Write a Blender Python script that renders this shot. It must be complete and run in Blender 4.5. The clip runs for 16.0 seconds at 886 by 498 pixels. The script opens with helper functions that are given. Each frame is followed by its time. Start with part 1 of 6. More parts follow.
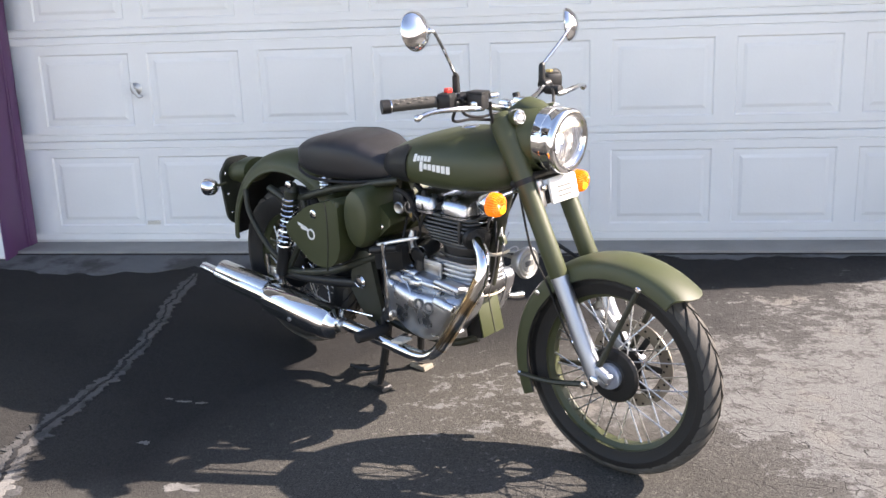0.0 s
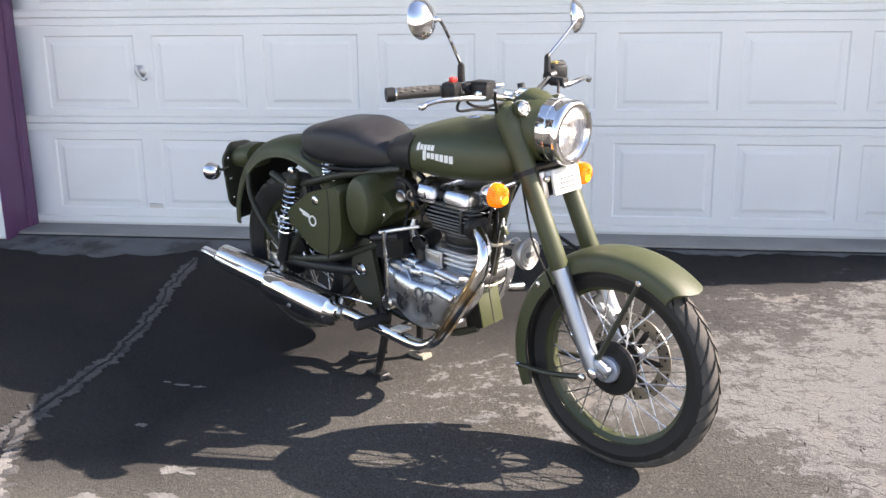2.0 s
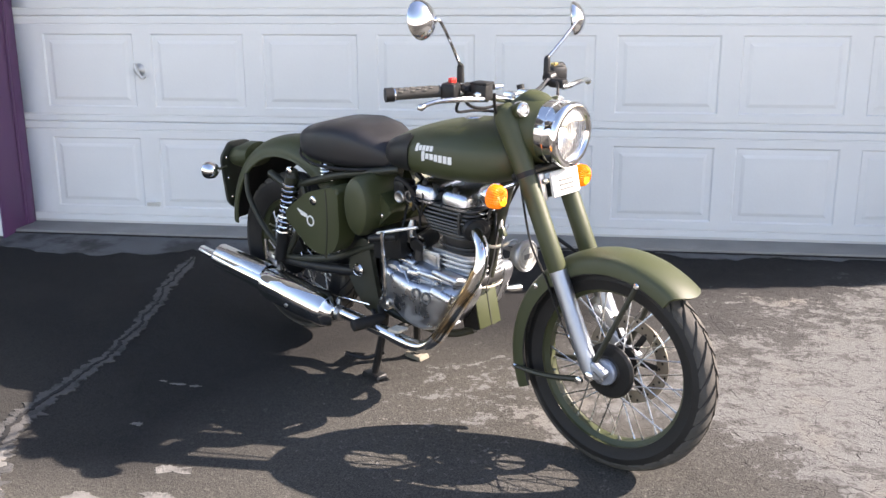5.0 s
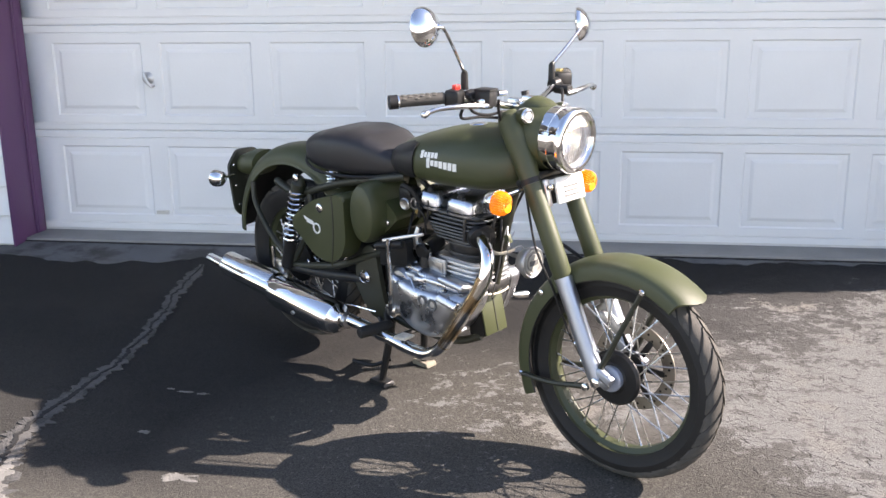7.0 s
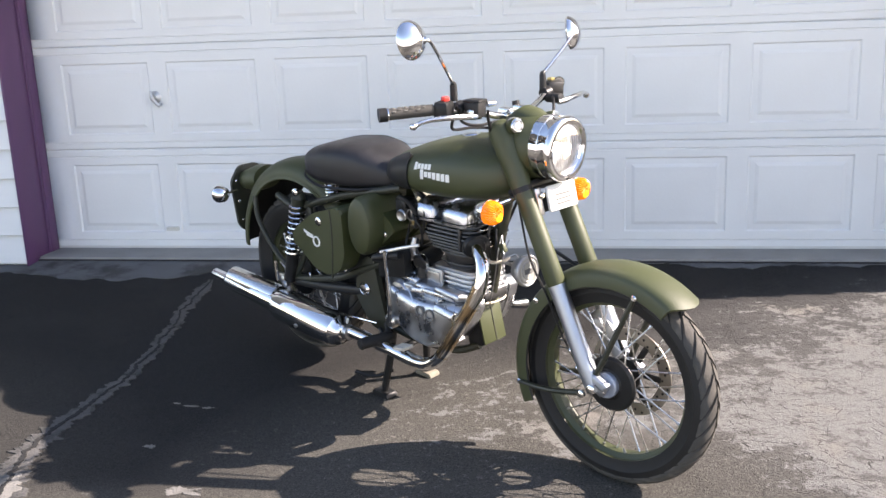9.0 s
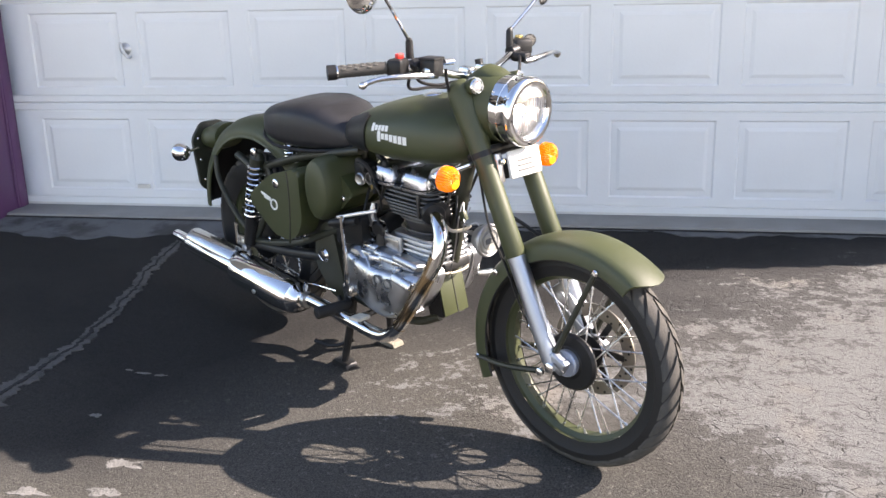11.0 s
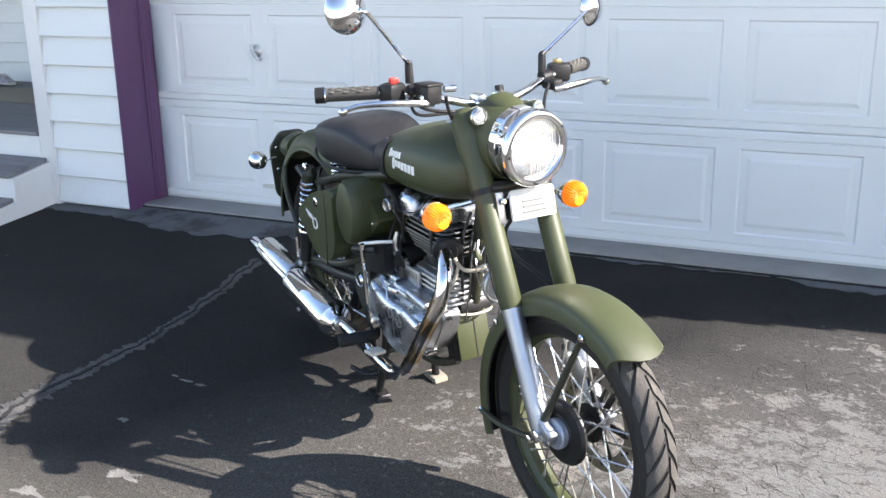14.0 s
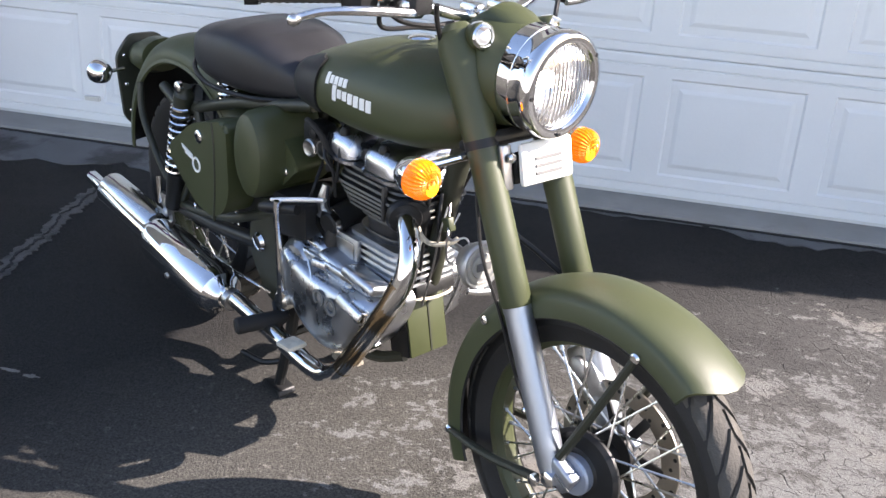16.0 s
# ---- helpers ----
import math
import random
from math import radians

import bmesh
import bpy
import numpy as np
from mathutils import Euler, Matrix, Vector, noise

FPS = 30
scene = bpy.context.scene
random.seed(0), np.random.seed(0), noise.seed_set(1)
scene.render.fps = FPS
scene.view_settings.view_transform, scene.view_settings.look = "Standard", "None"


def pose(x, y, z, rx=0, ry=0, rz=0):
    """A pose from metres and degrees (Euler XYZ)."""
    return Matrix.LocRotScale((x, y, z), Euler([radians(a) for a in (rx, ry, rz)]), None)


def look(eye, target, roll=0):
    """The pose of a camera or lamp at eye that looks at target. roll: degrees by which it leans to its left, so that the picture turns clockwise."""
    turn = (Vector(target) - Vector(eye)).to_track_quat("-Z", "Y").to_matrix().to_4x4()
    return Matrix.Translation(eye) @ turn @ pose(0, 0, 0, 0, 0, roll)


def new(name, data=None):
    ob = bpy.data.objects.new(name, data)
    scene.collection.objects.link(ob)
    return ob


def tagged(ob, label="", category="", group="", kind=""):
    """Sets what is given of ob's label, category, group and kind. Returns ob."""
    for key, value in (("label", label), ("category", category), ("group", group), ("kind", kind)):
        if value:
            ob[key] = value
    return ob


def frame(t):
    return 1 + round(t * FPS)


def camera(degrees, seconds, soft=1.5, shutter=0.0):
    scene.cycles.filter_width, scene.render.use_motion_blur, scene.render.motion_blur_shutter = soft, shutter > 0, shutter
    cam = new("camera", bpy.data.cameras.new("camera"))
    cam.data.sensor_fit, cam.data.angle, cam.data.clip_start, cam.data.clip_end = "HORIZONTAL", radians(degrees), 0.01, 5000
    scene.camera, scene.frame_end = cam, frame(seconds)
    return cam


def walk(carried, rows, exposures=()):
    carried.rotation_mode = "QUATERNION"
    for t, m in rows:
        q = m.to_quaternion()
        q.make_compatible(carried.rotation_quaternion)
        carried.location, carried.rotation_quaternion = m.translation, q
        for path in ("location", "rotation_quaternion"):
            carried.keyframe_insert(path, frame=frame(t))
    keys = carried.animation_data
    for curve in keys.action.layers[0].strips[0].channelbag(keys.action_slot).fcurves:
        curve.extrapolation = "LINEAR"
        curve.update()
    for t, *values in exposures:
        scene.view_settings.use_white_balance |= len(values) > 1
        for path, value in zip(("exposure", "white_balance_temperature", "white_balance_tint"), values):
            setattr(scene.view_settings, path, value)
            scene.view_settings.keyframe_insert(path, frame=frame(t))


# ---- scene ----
cam = camera(48.8, 16.0)
# The drive falls 4 degrees away from the garage door; the camera's rows are laid over the drive.
DOOR_Y = 5.195
DRIVE = Matrix.Translation((0, DOOR_Y, 0)) @ pose(0, 0, 0, 4.0) @ Matrix.Translation((0, -DOOR_Y, 0))
PATH = [
    (0, (0.083, 0.218, 1.646), (-0.175, 2.096, 1.009), -2.6),
    (0.5, (0.078, 0.217, 1.647), (-0.189, 2.091, 1.001), -2.4),
    (1, (0.077, 0.216, 1.644), (-0.188, 2.092, 1.004), -2.0),
    (1.5, (0.08, 0.217, 1.64), (-0.171, 2.09, 0.986), -1.7),
    (2, (0.081, 0.218, 1.643), (-0.178, 2.09, 0.987), -1.3),
    (2.5, (0.085, 0.218, 1.647), (-0.176, 2.099, 1.018), -1.4),
    (3, (0.084, 0.221, 1.646), (-0.178, 2.1, 1.014), -1.2),
    (3.5, (0.078, 0.22, 1.645), (-0.176, 2.097, 1.004), -0.6),
    (4, (0.078, 0.222, 1.641), (-0.175, 2.097, 0.993), -0.7),
    (4.5, (0.078, 0.222, 1.639), (-0.174, 2.096, 0.986), -0.7),
    (7, (0.103, 0.231, 1.641), (-0.178, 2.104, 1.0), -1.3),
    (7.5, (0.103, 0.225, 1.645), (-0.173, 2.105, 1.021), -1.4),
    (8, (0.105, 0.219, 1.647), (-0.176, 2.099, 1.024), -1.5),
    (10.3, (0.318, 0.262, 1.63), (-0.064, 2.121, 0.999), -4.8),
    (10.5, (0.304, 0.292, 1.614), (-0.031, 2.151, 0.959), -4.7),
    (11, (0.315, 0.412, 1.615), (-0.025, 2.254, 0.914), -2.2),
    (11.5, (0.363, 0.598, 1.624), (0.055, 2.411, 0.838), -0.1),
    (12, (0.524, 0.723, 1.61), (-0.091, 2.488, 0.898), -1.7),
    (12.5, (0.752, 0.806, 1.625), (-0.126, 2.468, 0.942), -2.8),
    (13, (0.861, 0.841, 1.622), (0.094, 2.554, 0.931), -2.9),
    (13.5, (0.869, 0.853, 1.617), (0.101, 2.561, 0.915), -3.1),
    (14, (0.859, 0.855, 1.62), (0.064, 2.557, 0.931), -2.6),
    (14.5, (0.785, 0.904, 1.595), (-0.016, 2.601, 0.903), -1.0),
    (15, (0.6, 1.01, 1.584), (-0.076, 2.732, 0.822), 2.3),
    (15.5, (0.417, 1.157, 1.561), (-0.067, 2.901, 0.71), 2.4),
    (16, (0.244, 1.407, 1.482), (-0.135, 3.171, 0.62), 3.2),
]
walk(cam, [(t, DRIVE @ look(eye, target, roll)) for t, eye, target, roll in PATH], [(0, 2.38, 7250, 21), (8, 2.38, 7250, 21), (11.5, 2.38, 7250, 21), (12.5, 2.38, 6700, 16), (14.5, 2.38, 6700, 16), (16, 2.38, 6900, 20)])

# ---- world and sun ----
SUN_WAY = Vector((1.39, 0.21, 1.0)).normalized()
world = bpy.data.worlds.new("sky_world")
scene.world = world
world.use_nodes = True
wn = world.node_tree.nodes
sky = wn.new("ShaderNodeTexSky")
sky.sky_type = 'NISHITA'
sky.sun_disc = False
sky.sun_elevation = math.asin(SUN_WAY.z)
sky.sun_rotation = math.atan2(SUN_WAY.x, SUN_WAY.y)
sky.air_density, sky.dust_density = 1.0, 0.6
wn["Background"].inputs["Strength"].default_value = 0.080
world.node_tree.links.new(sky.outputs["Color"], wn["Background"].inputs["Color"])
sun = new("sun", bpy.data.lights.new("sun", 'SUN'))
sun.data.energy, sun.data.angle, sun.data.color = 3.5, radians(0.53), (1.0, 0.965, 0.91)
sun.matrix_world = look(SUN_WAY * 30, (0, 0, 0))


# ---- materials ----
def material(name, colour, rough=0.5, metal=0.0, vary=0.15, scale=8.0, fine=90.0, bump=0.05, dirt=None, dirt_at=0.6, coat=0.0, rough_vary=0.12, stretch=(1, 1, 1)):
    """A procedural surface: a base colour with broad and fine variation, optional dirt in patches, varied roughness and fine relief."""
    m = bpy.data.materials.new(name)
    m.use_nodes = True
    nt = m.node_tree
    nd, ln = nt.nodes, nt.links
    p = nd["Principled BSDF"]
    p.inputs["Metallic"].default_value = metal
    p.inputs["Coat Weight"].default_value = coat
    co = nd.new("ShaderNodeTexCoord")
    mp = nd.new("ShaderNodeMapping")
    mp.inputs["Scale"].default_value = stretch
    ln.new(co.outputs["Object"], mp.inputs["Vector"])
    broad, grain = nd.new("ShaderNodeTexNoise"), nd.new("ShaderNodeTexNoise")
    broad.inputs["Scale"].default_value, broad.inputs["Detail"].default_value = scale, 5
    grain.inputs["Scale"].default_value, grain.inputs["Detail"].default_value = fine, 3
    for n in (broad, grain):
        ln.new(mp.outputs["Vector"], n.inputs["Vector"])
    mix = nd.new("ShaderNodeMath")
    mix.operation = 'MULTIPLY_ADD'
    mix.inputs[1].default_value = 0.14
    ln.new(grain.outputs["Fac"], mix.inputs[0])
    ln.new(broad.outputs["Fac"], mix.inputs[2])
    ramp = nd.new("ShaderNodeValToRGB")
    ramp.color_ramp.elements[0].position, ramp.color_ramp.elements[1].position = 0.35, 1.0
    lo, hi = [c * (1 - vary) for c in colour], [min(1, c * (1 + vary)) for c in colour]
    ramp.color_ramp.elements[0].color, ramp.color_ramp.elements[1].color = (*lo, 1), (*hi, 1)
    ln.new(mix.outputs[0], ramp.inputs["Fac"])
    out = ramp.outputs["Color"]
    if dirt:
        spots = nd.new("ShaderNodeTexNoise")
        spots.inputs["Scale"].default_value, spots.inputs["Detail"].default_value, spots.inputs["Roughness"].default_value = scale * 0.6, 8, 0.65
        ln.new(mp.outputs["Vector"], spots.inputs["Vector"])
        cut = nd.new("ShaderNodeMapRange")
        cut.inputs["From Min"].default_value, cut.inputs["From Max"].default_value = dirt_at, dirt_at + 0.12
        ln.new(spots.outputs["Fac"], cut.inputs["Value"])
        blend = nd.new("ShaderNodeMix")
        blend.data_type = 'RGBA'
        ln.new(cut.outputs["Result"], blend.inputs["Factor"])
        ln.new(out, blend.inputs["A"])
        blend.inputs["B"].default_value = (*dirt, 1)
        out = blend.outputs["Result"]
    ln.new(out, p.inputs["Base Color"])
    rr = nd.new("ShaderNodeMapRange")
    rr.inputs["From Min"].default_value, rr.inputs["From Max"].default_value = 0.3, 0.7
    rr.inputs["To Min"].default_value, rr.inputs["To Max"].default_value = max(0.02, rough * (1 - rough_vary)), min(1, rough * (1 + rough_vary))
    ln.new(broad.outputs["Fac"], rr.inputs["Value"])
    ln.new(rr.outputs["Result"], p.inputs["Roughness"])
    if bump:
        bp = nd.new("ShaderNodeBump")
        bp.inputs["Strength"].default_value, bp.inputs["Distance"].default_value = bump, 0.01
        ln.new(grain.outputs["Fac"], bp.inputs["Height"])
        ln.new(bp.outputs["Normal"], p.inputs["Normal"])
    return m


OLIVE = material("olive_paint", (0.0425, 0.0505, 0.0190), 0.47, vary=0.12, scale=5, fine=160, bump=0.015)
OLIVE_DARK = material("olive_frame_paint", (0.022, 0.024, 0.014), 0.48, vary=0.12, scale=9, fine=120, bump=0.03)
CHROME = material("chrome", (0.78, 0.78, 0.77), 0.06, 1.0, vary=0.03, scale=14, fine=60, bump=0.004, rough_vary=0.4)
CHROME_BRONZED = material("bronze_tinted_chrome", (0.56, 0.42, 0.26), 0.12, 1.0, vary=0.25, scale=5, fine=40, bump=0.004)
ALLOY = material("polished_alloy", (0.62, 0.62, 0.60), 0.2, 1.0, vary=0.10, scale=18, fine=120, bump=0.02, rough_vary=0.4)
CAST = material("cast_alloy", (0.46, 0.47, 0.48), 0.44, 1.0, vary=0.18, scale=30, fine=260, bump=0.10)
STEEL = material("brushed_steel", (0.42, 0.42, 0.42), 0.32, 1.0, vary=0.2, scale=24, fine=200, bump=0.03)
SPOKE = material("bright_spoke_steel", (0.72, 0.71, 0.68), 0.28, 1.0, vary=0.15, scale=24, fine=200, bump=0.02)
# plating paled and less metallic, to look sunlit
SUNLIT_CHROME = material("sunlit_plated_steel", (0.86, 0.86, 0.84), 0.30, 0.7, vary=0.08, scale=24, fine=160, bump=0.02)
LATCH = material("dull_plated_metal", (0.62, 0.62, 0.60), 0.42, 0.7, vary=0.2, scale=40, fine=200, bump=0.05)
DISC = material("brake_disc_steel", (0.40, 0.37, 0.32), 0.34, 1.0, vary=0.2, scale=18, fine=200, bump=0.03)
BLACK = material("satin_black_paint", (0.016, 0.016, 0.016), 0.42, vary=0.25, scale=14, fine=150, bump=0.03)
RUBBER = material("black_rubber", (0.022, 0.021, 0.020), 0.72, vary=0.25, scale=16, fine=180, bump=0.10)
# tread lightened for the sun on it, wall darkened for its shade
TREAD = material("tyre_tread_rubber", (0.075, 0.070, 0.062), 0.85, vary=0.3, scale=20, fine=220, bump=0.2, dirt=(0.11, 0.10, 0.085), dirt_at=0.55)
TYRE = material("tyre_wall_rubber", (0.020, 0.019, 0.018), 0.62, vary=0.25, scale=14, fine=160, bump=0.08)
LEATHER = material("seat_leatherette", (0.012, 0.012, 0.014), 0.46, vary=0.2, scale=9, fine=420, bump=0.16)
FINS = material("black_engine_enamel", (0.032, 0.031, 0.030), 0.36, vary=0.25, scale=22, fine=180, bump=0.06)
for m in (TYRE, RUBBER, BLACK, TREAD):
    m.node_tree.nodes["Principled BSDF"].inputs["Specular IOR Level"].default_value = 0.28
OLIVE.node_tree.nodes["Principled BSDF"].inputs["Specular IOR Level"].default_value = 0.5
GLOW = material("lit_amber_lens", (1.0, 0.40, 0.01), 0.16, vary=0.3, scale=60, fine=200, bump=0.3)
GLOW.node_tree.nodes["Principled BSDF"].inputs["Emission Color"].default_value = (1.0, 0.42, 0.02, 1)
GLOW.node_tree.nodes["Principled BSDF"].inputs["Emission Strength"].default_value = 0.35
# the blue in this alloy stands for the sky it reflects
SLIDER = material("sky_tinted_alloy", (0.42, 0.45, 0.50), 0.42, 1.0, vary=0.10, scale=14, fine=160, bump=0.03, stretch=(1, 1, 0.2))
RING = material("dull_blue_alloy", (0.36, 0.40, 0.48), 0.5, 0.6, vary=0.12, scale=20, fine=160, bump=0.05)
BRAID = material("pale_braided_hose", (0.56, 0.51, 0.41), 0.6, 0.0, vary=0.25, scale=60, fine=400, bump=0.3)
AMBER = material("amber_lens", (1.0, 0.19, 0.002), 0.16, vary=0.5, scale=32, fine=160, bump=0.35)
REFLECTOR = material("silvered_reflector", (0.62, 0.62, 0.61), 0.18, 1.0, vary=0.05, bump=0.02)
SLOT = material("dark_slot", (0.13, 0.13, 0.125), 0.7, vary=0.2)
HORN = material("dull_horn_face", (0.40, 0.40, 0.37), 0.55, 0.4, vary=0.2, scale=30, fine=200, bump=0.1)
# bluish cast of these two imitates sky in the polished metal
ROCKER = material("polished_rocker_alloy", (0.50, 0.53, 0.58), 0.22, 1.0, vary=0.10, scale=18, fine=120, bump=0.02, rough_vary=0.4)
COVER = material("polished_engine_alloy", (0.52, 0.54, 0.57), 0.34, 1.0, vary=0.12, scale=16, fine=120, bump=0.03, rough_vary=0.5)
AMBER.node_tree.nodes["Principled BSDF"].inputs["Emission Color"].default_value = (1.0, 0.21, 0.004, 1)
AMBER.node_tree.nodes["Principled BSDF"].inputs["Emission Strength"].default_value = 0.13
RED = material("red_switch_plastic", (0.65, 0.03, 0.02), 0.4, vary=0.1)
RED_LENS = material("red_tail_lens", (0.35, 0.01, 0.01), 0.15, vary=0.1)
BRASS = material("brass_wire", (0.55, 0.42, 0.18), 0.3, 1.0, vary=0.2)
WHITE = material("white_enamel", (0.78, 0.78, 0.75), 0.45, vary=0.05, bump=0.02)
IVORY = material("light_plastic", (0.62, 0.62, 0.58), 0.5, vary=0.08, bump=0.02)
# grip rubber made lighter to stand for the sun on it
GRIP = material("sunlit_grip_rubber", (0.044, 0.042, 0.037), 0.8, vary=0.2, scale=20, fine=200, bump=0.1)
IVORY_DULL = material("pale_grip_ridge", (0.13, 0.125, 0.11), 0.6, vary=0.2, bump=0.05)
DOOR_WHITE = material("door_paint", (0.738, 0.756, 0.748), 0.5, vary=0.05, scale=2.2, fine=70, bump=0.06, dirt=(0.62, 0.62, 0.60), dirt_at=0.66)
VINYL = material("vinyl_siding", (0.695, 0.715, 0.705), 0.48, vary=0.05, scale=3, fine=60, bump=0.06, stretch=(0.4, 1, 4), dirt=(0.60, 0.60, 0.56), dirt_at=0.68)
PURPLE = material("purple_trim_paint", (0.112, 0.046, 0.120), 0.45, vary=0.12, scale=6, fine=90, bump=0.06, stretch=(3, 3, 0.5))
TRIM_WHITE = material("white_trim_paint", (0.72, 0.72, 0.70), 0.5, vary=0.06, scale=4, fine=80, bump=0.06, dirt=(0.55, 0.54, 0.50), dirt_at=0.66)
DECK = material("weathered_grey_deck", (0.20, 0.20, 0.205), 0.75, vary=0.25, scale=5, fine=120, bump=0.25, stretch=(0.6, 6, 1), dirt=(0.10, 0.10, 0.10), dirt_at=0.6)
CONCRETE = material("concrete", (0.27, 0.265, 0.25), 0.85, vary=0.22, scale=5, fine=150, bump=0.35, dirt=(0.22, 0.215, 0.205), dirt_at=0.55)
PATCH = material("worn_grey_sealer", (0.10, 0.105, 0.11), 0.85, vary=0.3, scale=6, fine=140, bump=0.35, dirt=(0.032, 0.032, 0.032), dirt_at=0.50)
# crack filler in two tones: pale for its sunlit end, dull for the shade
FILLER_PALE_LIT = material("pale_sunlit_filler", (0.165, 0.160, 0.148), 0.9, vary=0.4, scale=14, fine=130, bump=0.6, dirt=(0.08, 0.078, 0.072), dirt_at=0.52)
FILLER = material("light_crack_filler", (0.080, 0.078, 0.075), 0.9, vary=0.35, scale=16, fine=130, bump=0.6, dirt=(0.035, 0.035, 0.034), dirt_at=0.47)
CRACK = material("open_crack", (0.012, 0.012, 0.012), 0.95, vary=0.3)
MAT_AND_LIT_FOOT = material("mat_and_sunlit_foot", (0.25, 0.225, 0.175), 0.9, vary=0.3, scale=30, fine=300, bump=0.5)
SHOE = material("grey_shoe_cloth", (0.42, 0.40, 0.43), 0.8, vary=0.5, scale=25, fine=200, bump=0.3)
SOLE = material("pale_shoe_sole", (0.6, 0.58, 0.55), 0.7, vary=0.15)
ROOF = material("asphalt_shingle", (0.10, 0.09, 0.085), 0.9, vary=0.3, scale=8, fine=120, bump=0.4)


def clear_glass():
    m = material("lens_glass", (1, 1, 1), 0.05, vary=0.0, bump=0.0)
    p = m.node_tree.nodes["Principled BSDF"]
    p.inputs["Transmission Weight"].default_value = 1.0
    p.inputs["IOR"].default_value = 1.3
    # moulded upright flutes
    nd, ln = m.node_tree.nodes, m.node_tree.links
    co, wave, bump = nd.new("ShaderNodeTexCoord"), nd.new("ShaderNodeTexWave"), nd.new("ShaderNodeBump")
    wave.bands_direction = 'Y'
    wave.inputs["Scale"].default_value = 34
    wave.inputs["Distortion"].default_value = 0.6
    bump.inputs["Strength"].default_value = 0.3
    bump.inputs["Distance"].default_value = 0.002
    ln.new(co.outputs["Object"], wave.inputs["Vector"])
    ln.new(wave.outputs["Fac"], bump.inputs["Height"])
    ln.new(bump.outputs["Normal"], p.inputs["Normal"])
    return m


def lit_bulb():
    m = material("lit_bulb", (1, 1, 1), 0.3, vary=0.0, bump=0.0)
    p = m.node_tree.nodes["Principled BSDF"]
    p.inputs["Emission Color"].default_value = (1.0, 0.93, 0.8, 1)
    p.inputs["Emission Strength"].default_value = 18
    return m


def asphalt():
    """Old sealed asphalt: dark sealer worn through to pale stone in streaky patches, with fine cracks."""
    m = bpy.data.materials.new("worn_asphalt")
    m.use_nodes = True
    nt = m.node_tree
    nd, ln = nt.nodes, nt.links
    p = nd["Principled BSDF"]
    co = nd.new("ShaderNodeTexCoord")

    def noise_node(scale, detail, rough=0.5, stretch=(1, 1, 1)):
        mp, n = nd.new("ShaderNodeMapping"), nd.new("ShaderNodeTexNoise")
        mp.inputs["Scale"].default_value = stretch
        ln.new(co.outputs["Object"], mp.inputs["Vector"])
        ln.new(mp.outputs["Vector"], n.inputs["Vector"])
        n.inputs["Scale"].default_value, n.inputs["Detail"].default_value, n.inputs["Roughness"].default_value = scale, detail, rough
        return n.outputs["Fac"]

    def math_node(op, a, b):
        n = nd.new("ShaderNodeMath")
        n.operation = op
        for k, v in enumerate((a, b)):
            if isinstance(v, (int, float)):
                n.inputs[k].default_value = v
            else:
                ln.new(v, n.inputs[k])
        return n.outputs[0]

    def span(v, a, b, c=0.0, d=1.0):
        n = nd.new("ShaderNodeMapRange")
        for k, x in zip(("From Min", "From Max", "To Min", "To Max"), (a, b, c, d)):
            n.inputs[k].default_value = x
        ln.new(v, n.inputs["Value"])
        return n.outputs["Result"]

    def blend(f, a, b):
        n = nd.new("ShaderNodeMix")
        n.data_type = 'RGBA'
        ln.new(f, n.inputs["Factor"])
        for key, v in (("A", a), ("B", b)):
            if isinstance(v, tuple):
                n.inputs[key].default_value = (*v, 1)
            else:
                ln.new(v, n.inputs[key])
        return n.outputs["Result"]

    sep = nd.new("ShaderNodeSeparateXYZ")
    ln.new(co.outputs["Object"], sep.inputs[0])
    X, Y = sep.outputs["X"], sep.outputs["Y"]
    stone = noise_node(170, 3, 0.75)
    broad = noise_node(1.3, 6, 0.6)
    grit = noise_node(46, 6, 0.75)
    flake = noise_node(8.5, 12, 0.72, (1.0, 1.5, 1))

    def spread(cx, cy, sx, sy):
        ax = math_node('MULTIPLY', math_node('SUBTRACT', X, cx), sx)
        ay = math_node('MULTIPLY', math_node('SUBTRACT', Y, cy), sy)
        return math_node('ADD', math_node('MULTIPLY', ax, ax), math_node('MULTIPLY', ay, ay))

    # dark sealer, brown grit, and the bare binder where cars turn in front of the wheel
    sealed = blend(span(stone, 0.35, 0.7), (0.0105, 0.0102, 0.0101), (0.034, 0.0330, 0.0318))
    sealed = blend(span(broad, 0.5, 0.8, 0.0, 0.4), sealed, (0.058, 0.056, 0.052))
    gritty = blend(span(stone, 0.32, 0.72), (0.029, 0.0280, 0.0246), (0.128, 0.122, 0.107))
    gritty = blend(span(grit, 0.58, 0.70), gritty, (0.22, 0.21, 0.185))
    far = math_node('ADD', spread(1.85, 3.05, 0.60, 0.62), math_node('MULTIPLY', math_node('SUBTRACT', noise_node(1.1, 4, 0.6), 0.5), 1.6))
    far = math_node('ADD', far, span(spread(0.50, 2.72, 2.0, 1.7), 0.1, 1.0, 0.9, 0.0))
    # the paler grit is painted over the ground that lies in sun
    sunlit_grit = math_node('MAXIMUM', span(spread(0.25, 2.75, 0.70, 0.85), 0.5, 1.25, 0.75, 0.0), math_node('MULTIPLY', span(Y, 2.42, 2.85, 0.78, 0.0), span(X, -1.0, -0.4, 1.0, 0.5)))
    sunlit_grit = math_node('MAXIMUM', sunlit_grit, span(spread(-2.6, 2.6, 0.85, 0.9), 0.35, 1.3, 0.32, 0.0))
